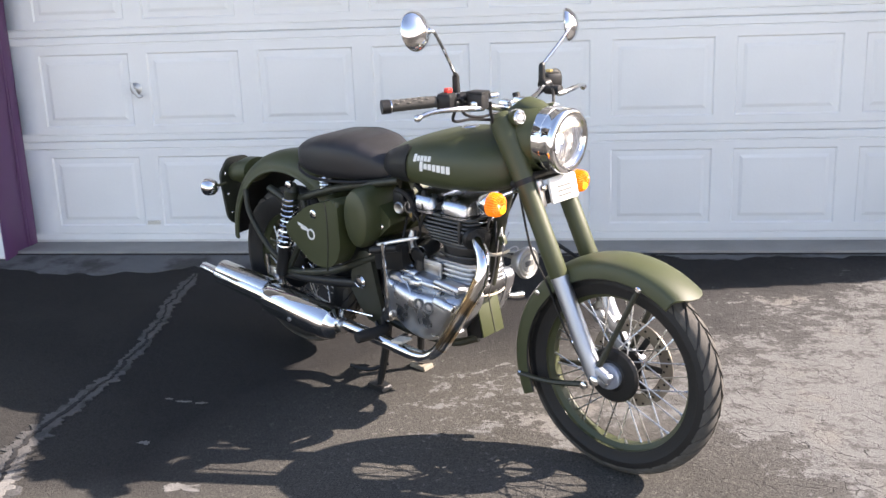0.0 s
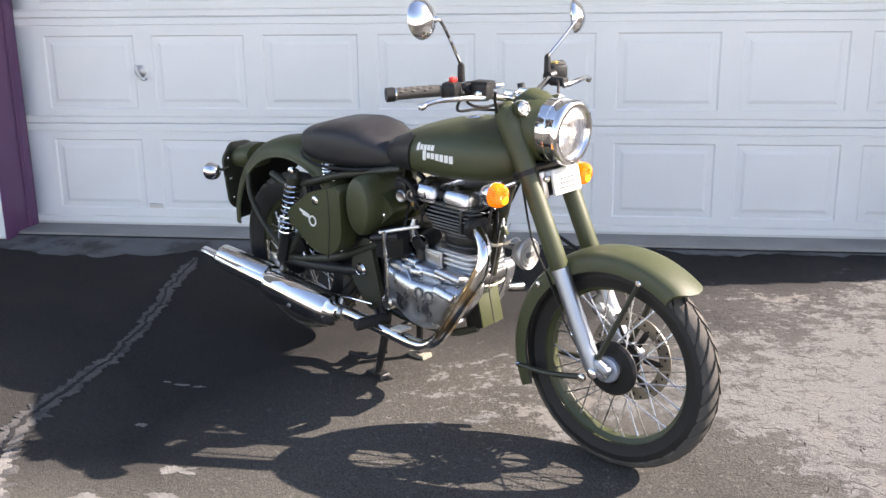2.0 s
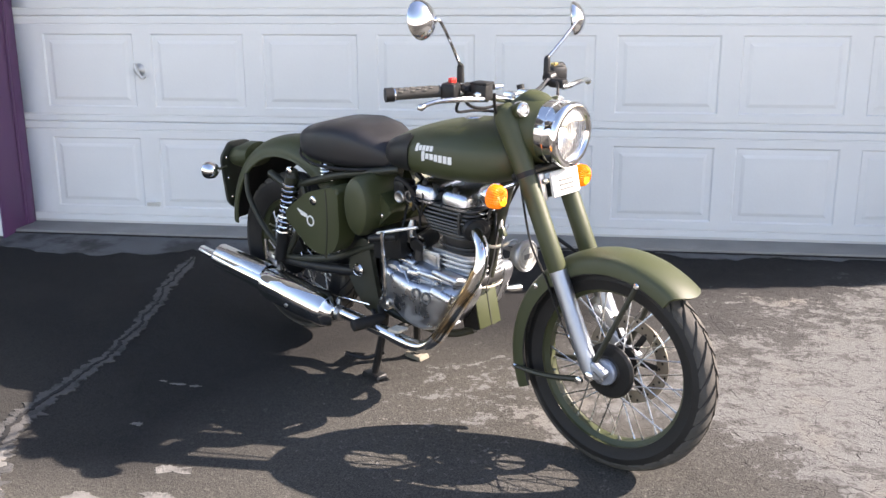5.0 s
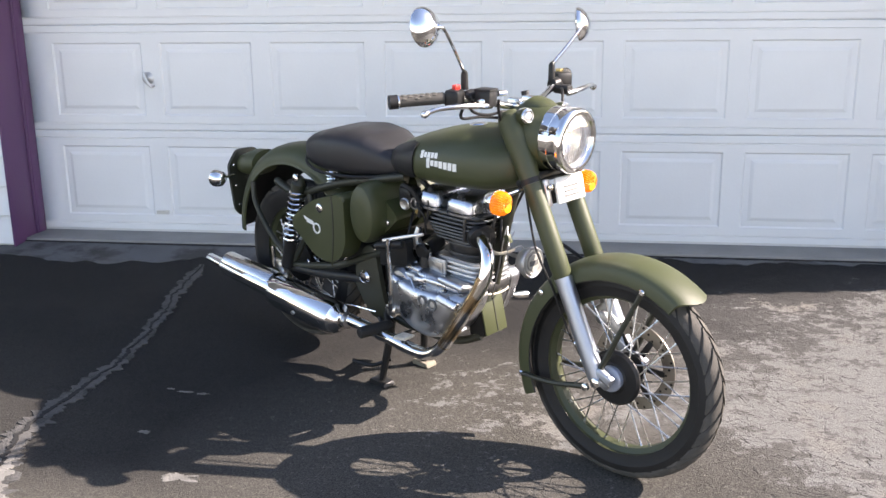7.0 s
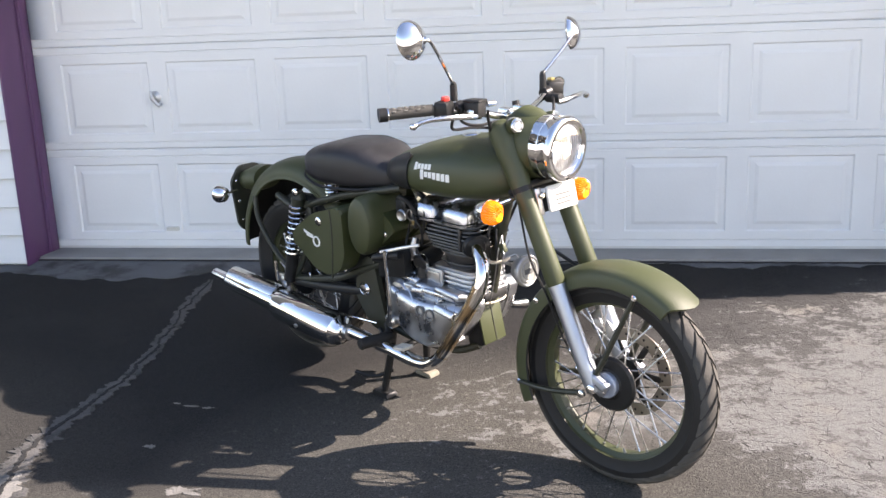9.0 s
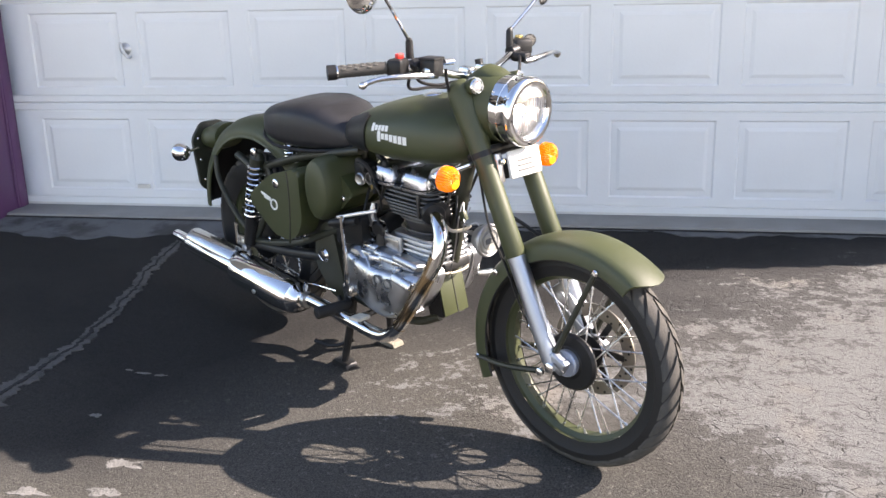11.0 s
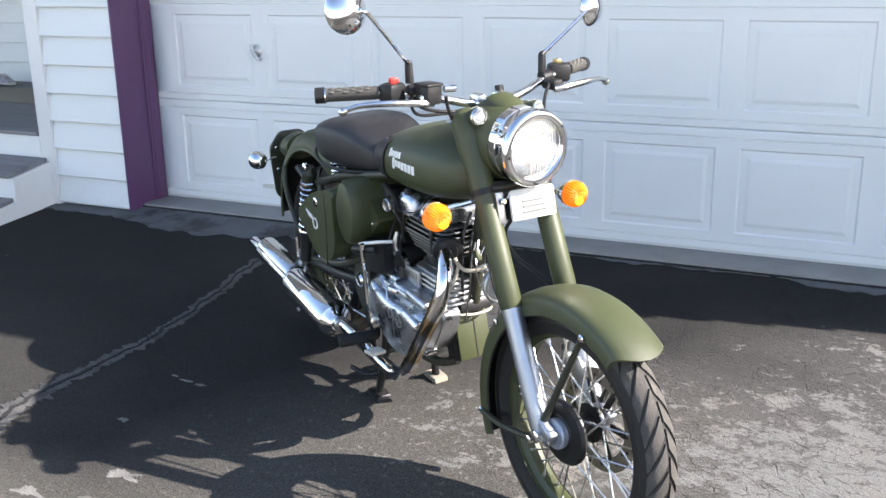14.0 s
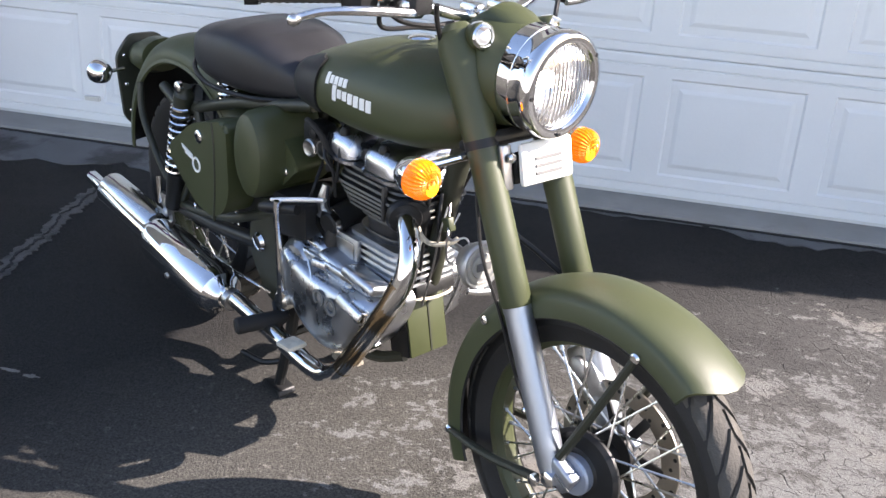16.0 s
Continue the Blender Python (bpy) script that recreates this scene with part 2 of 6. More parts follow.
    sunlit_grit = math_node('MULTIPLY', sunlit_grit, span(broad, 0.30, 0.50, 0.65, 1.0))
    base = blend(sunlit_grit, sealed, gritty)
    # a second lift of tone for the sunlit ground at the left
    sunlit_left = math_node('MULTIPLY', span(Y, 2.50, 2.85, 0.28, 0.0), span(X, -1.0, -0.5, 1.0, 0.0))
    base = blend(sunlit_left, base, blend(span(stone, 0.3, 0.72), (0.050, 0.048, 0.041), (0.200, 0.190, 0.160)))
    bare = blend(span(stone, 0.3, 0.72), (0.050, 0.0493, 0.0475), (0.122, 0.119, 0.114))
    base = blend(span(far, 0.25, 1.5, 0.95, 0.0), base, bare)
    worn = span(far, 0.05, 1.5, 0.15, -0.10)
    pale = math_node('ADD', math_node('ADD', math_node('MULTIPLY', flake, 0.66), math_node('MULTIPLY', grit, 0.34)), worn)
    pale = math_node('ADD', pale, span(spread(-0.15, 3.38, 1.9, 1.9), 0.0, 1.0, 0.135, 0.0))
    mask = math_node('MULTIPLY', span(pale, 0.535, 0.575), span(grit, 0.30, 0.44, 0.55, 1.0))
    stain = span(noise_node(2.3, 3), 0.54, 0.70, 0.0, 0.4)
    light = blend(span(stone, 0.3, 0.72), (0.092, 0.093, 0.090), (0.180, 0.180, 0.174))
    light = blend(stain, light, (0.20, 0.165, 0.125))
    col = blend(mask, base, light)
    # long wandering cracks with finer ones between
    net = None
    for cell, wide, amp, keep in (((0.46, 0.14, 1.0), 0.026, 0.10, (0.33, 0.47)), ((0.17, 0.065, 1.0), 0.030, 0.06, (0.54, 0.72))):
        vm, vor, wob, add = nd.new("ShaderNodeMapping"), nd.new("ShaderNodeTexVoronoi"), nd.new("ShaderNodeTexNoise"), nd.new("ShaderNodeVectorMath")
        vm.vector_type = 'TEXTURE'
        vm.inputs["Scale"].default_value = cell
        vm.inputs["Rotation"].default_value = (0, 0, radians(-24))
        wob.inputs["Scale"].default_value, wob.inputs["Detail"].default_value, wob.inputs["Roughness"].default_value = 8, 4, 0.55
        ln.new(co.outputs["Object"], wob.inputs["Vector"])
        add.operation = 'MULTIPLY_ADD'
        ln.new(wob.outputs["Color"], add.inputs[0])
        add.inputs[1].default_value = (amp, amp, 0)
        ln.new(co.outputs["Object"], add.inputs[2])
        ln.new(add.outputs[0], vm.inputs["Vector"])
        ln.new(vm.outputs["Vector"], vor.inputs["Vector"])
        vor.feature = 'DISTANCE_TO_EDGE'
        one = span(vor.outputs["Distance"], wide * 0.25, wide, 1.0, 0.0)
        one = math_node('MULTIPLY', one, span(noise_node(5, 5), *keep))
        net = one if net is None else math_node('MAXIMUM', net, one)
    net = math_node('MULTIPLY', net, span(far, 0.7, 1.8, 1.0, 0.0))
    col = blend(math_node('MULTIPLY', net, 0.62), col, (0.030, 0.028, 0.026))
    spot = grit
    # pale ground added out of view behind the camera, to bounce light at the door
    away = math_node('ADD', Y, math_node('MULTIPLY', noise_node(0.8, 2), 0.3))
    col = blend(span(away, -0.6, -0.75), col, blend(broad, (0.50, 0.49, 0.465), (0.60, 0.585, 0.555)))
    ln.new(col, p.inputs["Base Color"])
    p.inputs["Roughness"].default_value = 0.9
    p.inputs["Specular IOR Level"].default_value = 0.15
    bp = nd.new("ShaderNodeBump")
    bp.inputs["Strength"].default_value, bp.inputs["Distance"].default_value = 0.7, 0.006
    ln.new(math_node('SUBTRACT', math_node('ADD', stone, math_node('MULTIPLY', spot, 0.6)), math_node('MULTIPLY', net, 1.5)), bp.inputs["Height"])
    ln.new(bp.outputs["Normal"], p.inputs["Normal"])
    return m


GLASS, BULB, ASPHALT = clear_glass(), lit_bulb(), asphalt()


# ---- mesh helpers ----
def finish(name, bm, mat, sharp=35):
    bmesh.ops.recalc_face_normals(bm, faces=bm.faces)
    me = bpy.data.meshes.new(name)
    bm.to_mesh(me)
    bm.free()
    me.materials.append(mat)
    for f in me.polygons:
        f.use_smooth = True
    me.set_sharp_from_angle(angle=radians(sharp))
    return me


def part(name, bm, mat, parent, label="", sharp=35):
    ob = new(name, finish(name, bm, mat, sharp))
    ob.parent = parent
    return tagged(ob, label)


def again(name, ob, parent, m):
    """Another part on the same mesh, at m."""
    o = new(name, ob.data)
    o.parent = parent
    o.matrix_basis = m
    return o


def box(bm, centre, size, bevel=0.0, turn=None, seg=2):
    r = bmesh.ops.create_cube(bm, size=1.0)
    vs = r["verts"]
    bmesh.ops.scale(bm, vec=size, verts=vs)
    if bevel:
        es = list({e for v in vs for e in v.link_edges})
        g = bmesh.ops.bevel(bm, geom=es, offset=bevel, segments=seg, profile=0.5, affect='EDGES')
        vs = list({v for f in g["faces"] for v in f.verts} | {v for v in vs if v.is_valid})
    m = Matrix.Translation(centre) @ (turn.to_4x4() if turn else Matrix())
    bmesh.ops.transform(bm, matrix=m, verts=vs)
    return bm


def spline(pts, n=6):
    """A smooth line through the points."""
    P = [Vector(p) for p in pts]
    P = [P[0] * 2 - P[1]] + P + [P[-1] * 2 - P[-2]]
    out = []
    for i in range(1, len(P) - 2):
        a, b, c, d = P[i - 1:i + 3]
        for k in range(n):
            t = k / n
            out.append(0.5 * (2 * b + (c - a) * t + (2 * a - 5 * b + 4 * c - d) * t * t + (3 * b - a - 3 * c + d) * t ** 3))
    out.append(P[-2])
    return out


def rings(bm, loops, close=True, cap=True):
    """Skin a row of vertex loops."""
    L = [[bm.verts.new(p) for p in lp] for lp in loops]
    n = len(L[0])
    for a, b in zip(L, L[1:]):
        for k in range(n if close else n - 1):
            j = (k + 1) % n
            bm.faces.new((a[k], a[j], b[j], b[k]))
    if cap:
        bm.faces.new(L[0][::-1])
        bm.faces.new(L[-1])
    return bm


def tube(bm, pts, r, seg=10, n=6, smooth=True):
    rad = r if isinstance(r, (list, tuple)) else [r] * len(pts)
    if smooth and len(pts) > 2:
        line = spline(pts, n)
        rr = []
        for i in range(len(pts) - 1):
            rr += [rad[i] + (rad[i + 1] - rad[i]) * k / n for k in range(n)]
        rr.append(rad[-1])
    else:
        line, rr = [Vector(p) for p in pts], rad
    loops, side = [], None
    for i, p in enumerate(line):
        d = (line[min(i + 1, len(line) - 1)] - line[max(i - 1, 0)]).normalized()
        if side is None:
            side = d.orthogonal().normalized()
        side = (side - d * side.dot(d)).normalized()
        up = d.cross(side)
        loops.append([p + (side * math.cos(a) + up * math.sin(a)) * rr[i] for a in (2 * math.pi * k / seg for k in range(seg))])
    return rings(bm, loops)


def lathe(bm, prof, origin, axis, seg=28, cap=True, flat=None, ref=None):
    """Turn a profile of (distance along the axis, radius). flat squashes it along one cross direction."""
    d = Vector(axis).normalized()
    s = Vector(ref).normalized() if ref else d.orthogonal().normalized()
    s = (s - d * s.dot(d)).normalized()
    u = d.cross(s)
    o = Vector(origin)
    k2 = flat or 1.0
    loops = [[o + d * h + (s * math.cos(a) + u * math.sin(a) * k2) * max(r, 1e-4) for a in (2 * math.pi * k / seg for k in range(seg))] for h, r in prof]
    return rings(bm, loops, cap=cap)


def slab(bm, outline, v0, v1, bevel=0.0, seg=2):
    """An outline in the (u, z) plane, given thickness from v0 to v1."""
    a = [bm.verts.new((u, v0, z)) for u, z in outline]
    b = [bm.verts.new((u, v1, z)) for u, z in outline]
    n = len(a)
    fs = [bm.faces.new(a), bm.faces.new(b[::-1])]
    for k in range(n):
        j = (k + 1) % n
        fs.append(bm.faces.new((a[j], a[k], b[k], b[j])))
    if bevel:
        es = list({e for f in fs[:2] for e in f.edges})
        bmesh.ops.bevel(bm, geom=es, offset=bevel, segments=seg, profile=0.6, affect='EDGES')
    return bm


def rounded(points, r=0.02, n=4):
    """Round the corners of a flat outline."""
    out, m = [], len(points)
    for i in range(m):
        p, q, w = Vector(points[i - 1]), Vector(points[i]), Vector(points[(i + 1) % m])
        a, b = (p - q), (w - q)
        k = min(r, a.length * 0.45, b.length * 0.45)
        s, e = q + a.normalized() * k, q + b.normalized() * k
        for j in range(n + 1):
            t = j / n
            out.append(tuple((1 - t) ** 2 * s + 2 * t * (1 - t) * q + t * t * e))
    return out


def mesh():
    return bmesh.new()


def thing(name, m, label, category, group="", kind=""):
    e = new(name)
    e.empty_display_size = 0.1
    e.matrix_world = m
    return tagged(e, label, category, group, kind)


# ---- the setting ----
def ground_z(y):
    return max(min(0.0, (min(y, DOOR_Y) - DOOR_Y) * math.tan(radians(4.0))), -1.25)


def ground():
    bm = mesh()
    xs = [-400, -60, -20, -8, -4, -2, 0, 2, 4, 8, 20, 60, 400]
    ys = [-400, -60, -12.7, -6, -2, 0, 1, 2, 3, 4, DOOR_Y, 8, 20, 60, 400]
    rows = [[bm.verts.new((x, y, ground_z(y) if y > -12.7 else -1.25)) for x in xs] for y in ys]
    for a, b in zip(rows, rows[1:]):
        for k in range(len(xs) - 1):
            bm.faces.new((a[k], a[k + 1], b[k + 1], b[k]))
    ob = new("ground", finish("ground", bm, ASPHALT))
    return tagged(ob, "old asphalt drive, dark sealer worn pale in patches and finely cracked", "ground", kind="structure")


def sheet(name, outline, mat, lift, label, category="ground", band=False):
    """A thin flat piece lying on the drive; outline in drive coordinates."""
    bm = mesh()
    top = [bm.verts.new((x, y, ground_z(y) + lift)) for x, y in outline]
    low = [bm.verts.new((x, y, ground_z(y) - 0.01)) for x, y in outline]
    n = len(top)
    if band:
        for k in range(n // 2 - 1):
            bm.faces.new((top[k], top[k + 1], top[n - 2 - k], top[n - 1 - k]))
    else:
        bm.faces.new(top)
    for k in range(n):
        j = (k + 1) % n
        bm.faces.new((top[k], low[k], low[j], top[j]))
    bmesh.ops.triangulate(bm, faces=[f for f in bm.faces if len(f.verts) > 4])
    return tagged(new(name, finish(name, bm, mat)), label, category, kind="structure")


def ragged(path, widths, step=0.02, rough=0.4, seed=1, fine=20.0, wander=0.0):
    """A band with torn edges along a line."""
    line = [Vector(p) for p in spline([(x, y, 0) for x, y in path], 60)]
    plain = line
    line = [p + Vector((noise.noise(p * 7) + 0.6 * noise.noise(p * 22) + 0.35 * noise.noise(p * 60), 0, 0)) * wander for p in line]
    n = len(line)
    left, right = [], []
    for i, p in enumerate(line):
        f = i / (n - 1) * (len(widths) - 1)
        k = min(int(f), len(widths) - 2)
        w = widths[k] + (widths[k + 1] - widths[k]) * (f - k)
        d = (plain[min(i + 12, n - 1)] - plain[max(i - 12, 0)]).normalized()
        s = Vector((-d.y, d.x, 0))
        for side, out, sg in ((1, left, 0), (-1, right, 7.7)):
            q = p * fine + Vector((sg, seed * 3.1, 0))
            k2 = 1 + rough * (noise.noise(q) + 0.8 * noise.noise(q * 3.1) + 0.5 * noise.noise(q * 8.0))
            out.append(p + s * side * w * max(0.15, k2))
    return [(p.x, p.y) for p in left] + [(p.x, p.y) for p in reversed(right)]


def blob(x, y, rx, ry, seed, rough=0.45, n=40):
    out = []
    for k in range(n):
        a = 2 * math.pi * k / n
        q = Vector((math.cos(a) * 1.3 + seed * 5.3, math.sin(a) * 1.3, seed))
        r = 1 + rough * (noise.noise(q) * 1.2 + noise.noise(q * 3) * 0.7)
        out.append((x + rx * r * math.cos(a), y + ry * r * math.sin(a)))
    return out


def framed_box(name, x0, x1, y0, y1, z0, z1, mat, label, category="wall", bevel=0.0, parent=None, kind="structure"):
    bm = box(mesh(), ((x0 + x1) / 2, (y0 + y1) / 2, (z0 + z1) / 2), (x1 - x0, y1 - y0, z1 - z0), bevel)
    if parent:
        return part(name, bm, mat, parent)
    return tagged(new(name, finish(name, bm, mat)), label, category, kind=kind)


def clapboards(wall, x0, x1, y, z0, z1, pitch=0.157):
    """Lapped vinyl courses on a wall that faces -y."""
    bm = mesh()
    prof = [(0.004, 0.0), (0.0, -0.026), (0.005, -0.029), (pitch, -0.005), (pitch, 0.0)]
    a = [bm.verts.new((0.0, py, pz)) for pz, py in prof]
    b = [bm.verts.new((x1 - x0, py, pz)) for pz, py in prof]
    n = len(prof)
    bm.faces.new(a)
    bm.faces.new(b[::-1])
    for k in range(n):
        j = (k + 1) % n
        bm.faces.new((a[j], a[k], b[k], b[j]))
    me = finish("board", bm, VINYL)
    z = z0
    while z < z1 - 0.02:
        o = new("board", me)
        o.parent = wall
        o.location = (x0, y, z)
        z += pitch


def garage():
    X0, X1 = -2.947, 2.12
    CORNER, RIGHT, TOP = -3.555, 2.80, 2.62
    left = framed_box("wall_west", CORNER + 0.02, X0, 4.9, 5.45, -0.2, TOP, VINYL, "white vinyl siding wall beside the garage door")
    clapboards(left, CORNER + 0.095, X0, 4.9, -0.005, 2.6)
    # unseen wall, set forward so its edge throws the shade line on the drive
    right = framed_box("wall_east", X1 + 0.03, RIGHT, 4.82, 5.45, -0.2, TOP, VINYL, "white vinyl siding wall at the garage corner")
    clapboards(right, X1 + 0.03, RIGHT, 4.82, -0.005, 2.6)
    framed_box("header", X0, X1 + 0.03, 4.9, 5.45, 2.24, TOP, VINYL, "white wall above the garage door")
    framed_box("side_wall_east", RIGHT - 0.2, RIGHT, 5.45, 11.5, -0.2, TOP, VINYL, "white side wall of the garage")
    framed_box("side_wall_west", CORNER + 0.02, CORNER + 0.22, 5.45, 11.5, -0.2, TOP, VINYL, "white side wall of the garage towards the porch")
    framed_box("back_wall", CORNER, RIGHT, 11.5, 11.7, -0.2, TOP, VINYL, "white back wall of the garage")
    cb = framed_box("corner_board", CORNER, CORNER + 0.098, 4.868, 4.9, -0.04, TOP, TRIM_WHITE, "white corner board of the garage wall", "trim", 0.004)
    framed_box("side_board", CORNER, CORNER + 0.02, 4.9, 5.02, -0.04, TOP, TRIM_WHITE, "", parent=cb)
    # purple lining of the door opening: deep boards with a stop
    for side, xa, xb in (("jamb_west", X0, X0 + 0.012), ("jamb_east", X1, X1 + 0.028)):
        j = framed_box(side, xa, xb, 4.872, 5.178, -0.035, 2.24, PURPLE, "deep purple painted jamb of the garage door", "trim", 0.003)
        d = 0.016 if side == "jamb_west" else -0.016
        framed_box("stop", min(xa, xa + d) + (0.012 if d > 0 else 0), max(xa, xa + d) + (0.004 if d > 0 else 0), 5.105, 5.182, -0.02, 2.24, PURPLE, "", parent=j, bevel=0.004)
        framed_box("bead", xa + (0.012 if d > 0 else -0.012), xa + (0.018 if d > 0 else 0.0), 5.085, 5.105, -0.02, 2.24, PURPLE, "", parent=j, bevel=0.004)
    framed_box("jamb_head", X0 + 0.012, X1, 4.872, 5.178, 2.212, 2.24, PURPLE, "purple painted head of the garage door opening", "trim", 0.003)
    # unseen roof, ridge along the front; its edges are set to shade the drive
    bm = mesh()
    ex0, ex1, zr = CORNER - 0.3, RIGHT + EAVE_SIDE, EAVE_Z
    y0, y1, ym = EAVE_FRONT, 12.1, 8.3
    prof = [(y0, zr), (ym, zr + 1.75), (y1, zr), (y1, zr + 0.16), (ym, zr + 1.95), (y0, zr + 0.16)]
    a = [bm.verts.new((ex0, y, z)) for y, z in prof]
    b = [bm.verts.new((ex1, y, z)) for y, z in prof]
    for q in ((0, 1, 4, 5), (1, 2, 3, 4)):
        bm.faces.new([a[k] for k in q])
        bm.faces.new([b[k] for k in reversed(q)])
    for k in range(6):
        j = (k + 1) % 6
        bm.faces.new((a[j], a[k], b[k], b[j]))
    tagged(new("roof", finish("roof", bm, ROOF)), "dark shingled roof of the garage with a straight eave", "roof", kind="structure")
    framed_box("soffit", ex0, ex1, EAVE_FRONT + 0.01, 4.9, zr - 0.03, zr - 0.005, TRIM_WHITE, "white soffit under the garage eave", "trim")
    framed_box("ceiling", CORNER + 0.05, RIGHT - 0.05, 5.0, 11.6, TOP - 0.02, TOP, TRIM_WHITE, "plain garage ceiling", "ceiling")


# Roof edges placed by the shade they throw.
EAVE_FRONT, EAVE_SIDE, EAVE_Z = 4.005, -0.06, 2.62


def garage_door():
    door = thing("garage_door", pose(0, DOOR_Y, 0), "white sectional garage door with embossed panels, closed", "garage door", kind="structure")
    X0, X1 = -2.96, 2.118
    joints = [0.012, 0.573, 1.140, 1.702, 2.236]
    fields = [0.097, 0.656, 1.222, 1.782]
    cols = [(-2.782 + 0.6145 * i, -2.782 + 0.6145 * i + 0.512) for i in range(8)]

    def quad(bm, p):
        bm.faces.new([bm.verts.new(q) for q in p])

    w, h = 0.512, 0.391
    bm = mesh()
    loops = []
    for inset, depth in ((0.0, 0.0), (0.008, 0.008), (0.036, 0.006), (0.048, 0.0015), (0.054, 0.0)):
        loops.append([(x, depth, z) for x, z in ((inset, inset), (w - inset, inset), (w - inset, h - inset), (inset, h - inset))])
    rings(bm, loops, cap=False)
    quad(bm, loops[-1])
    panel = finish("panel", bm, DOOR_WHITE, 4)
    for k in range(4):
        z0, z1 = joints[k] + 0.0004, joints[k + 1] - 0.0004
        f0, f1 = fields[k], fields[k] + h
        bm = mesh()
        xs = [X0] + [x for c in cols for x in c] + [X1]
        for i in range(len(xs) - 1):
            spans = [(z0 + 0.045, z1 - 0.045)] if i % 2 == 0 else [(z0 + 0.045, f0), (f1, z1 - 0.045)]
            for a, b in spans:
                quad(bm, [(xs[i], 0, a), (xs[i + 1], 0, a), (xs[i + 1], 0, b), (xs[i], 0, b)])
        # pinch-resistant edge: a step in, a rib, and the rounded lip at each joint
        for a, s in ((z0 + 0.045, -1), (z1 - 0.045, 1)):
            prof = [(0, 0), (0.008, 0.0015), (0.008, 0.0055), (0.0, 0.009), (0.0, 0.037), (0.003, 0.0425), (0.008, 0.045)]
            for (d0, h0), (d1, h1) in zip(prof, prof[1:]):
                quad(bm, [(X0, d0, a + s * h0), (X1, d0, a + s * h0), (X1, d1, a + s * h1), (X0, d1, a + s * h1)])
        quad(bm, [(X0, 0.02, z0), (X1, 0.02, z0), (X1, 0.02, z1), (X0, 0.02, z1)])
        bmesh.ops.remove_doubles(bm, verts=bm.verts, dist=1e-5)
        sec = part("section", bm, DOOR_WHITE, door, sharp=20)
        for c in cols:
            o = new("panel", panel)
            o.parent = sec
            o.location = (c[0], 0, f0)
    bm = box(mesh(), ((X0 + X1) / 2, 0.024, 0.006), (X1 - X0, 0.05, 0.024), 0.006)
    part("bottom_seal", bm, IVORY, door, "pale rubber seal along the foot")
    # lock handle
    bm = mesh()
    lathe(bm, [(0.0, 0.034), (0.004, 0.034), (0.007, 0.028), (0.02, 0.012), (0.035, 0.011)], (-2.243, 0.002, 0.858), (0, -1, 0), 20)
    hd = part("lock_handle", bm, LATCH, door, "dull plated twist handle")
    bm = tube(mesh(), [(-2.252, -0.036, 0.895), (-2.244, -0.040, 0.860), (-2.216, -0.036, 0.818), (-2.195, -0.030, 0.822)], [0.007, 0.010, 0.009, 0.005], 8)
    part("lever", bm, LATCH, hd)
    bm = box(mesh(), (-2.22, -0.006, 0.118), (0.075, 0.016, 0.024), 0.004)
    box(bm, (-2.22, -0.016, 0.128), (0.06, 0.022, 0.006), 0.002)
    part("lift_handle", bm, IVORY, door, "small pale lift handle")


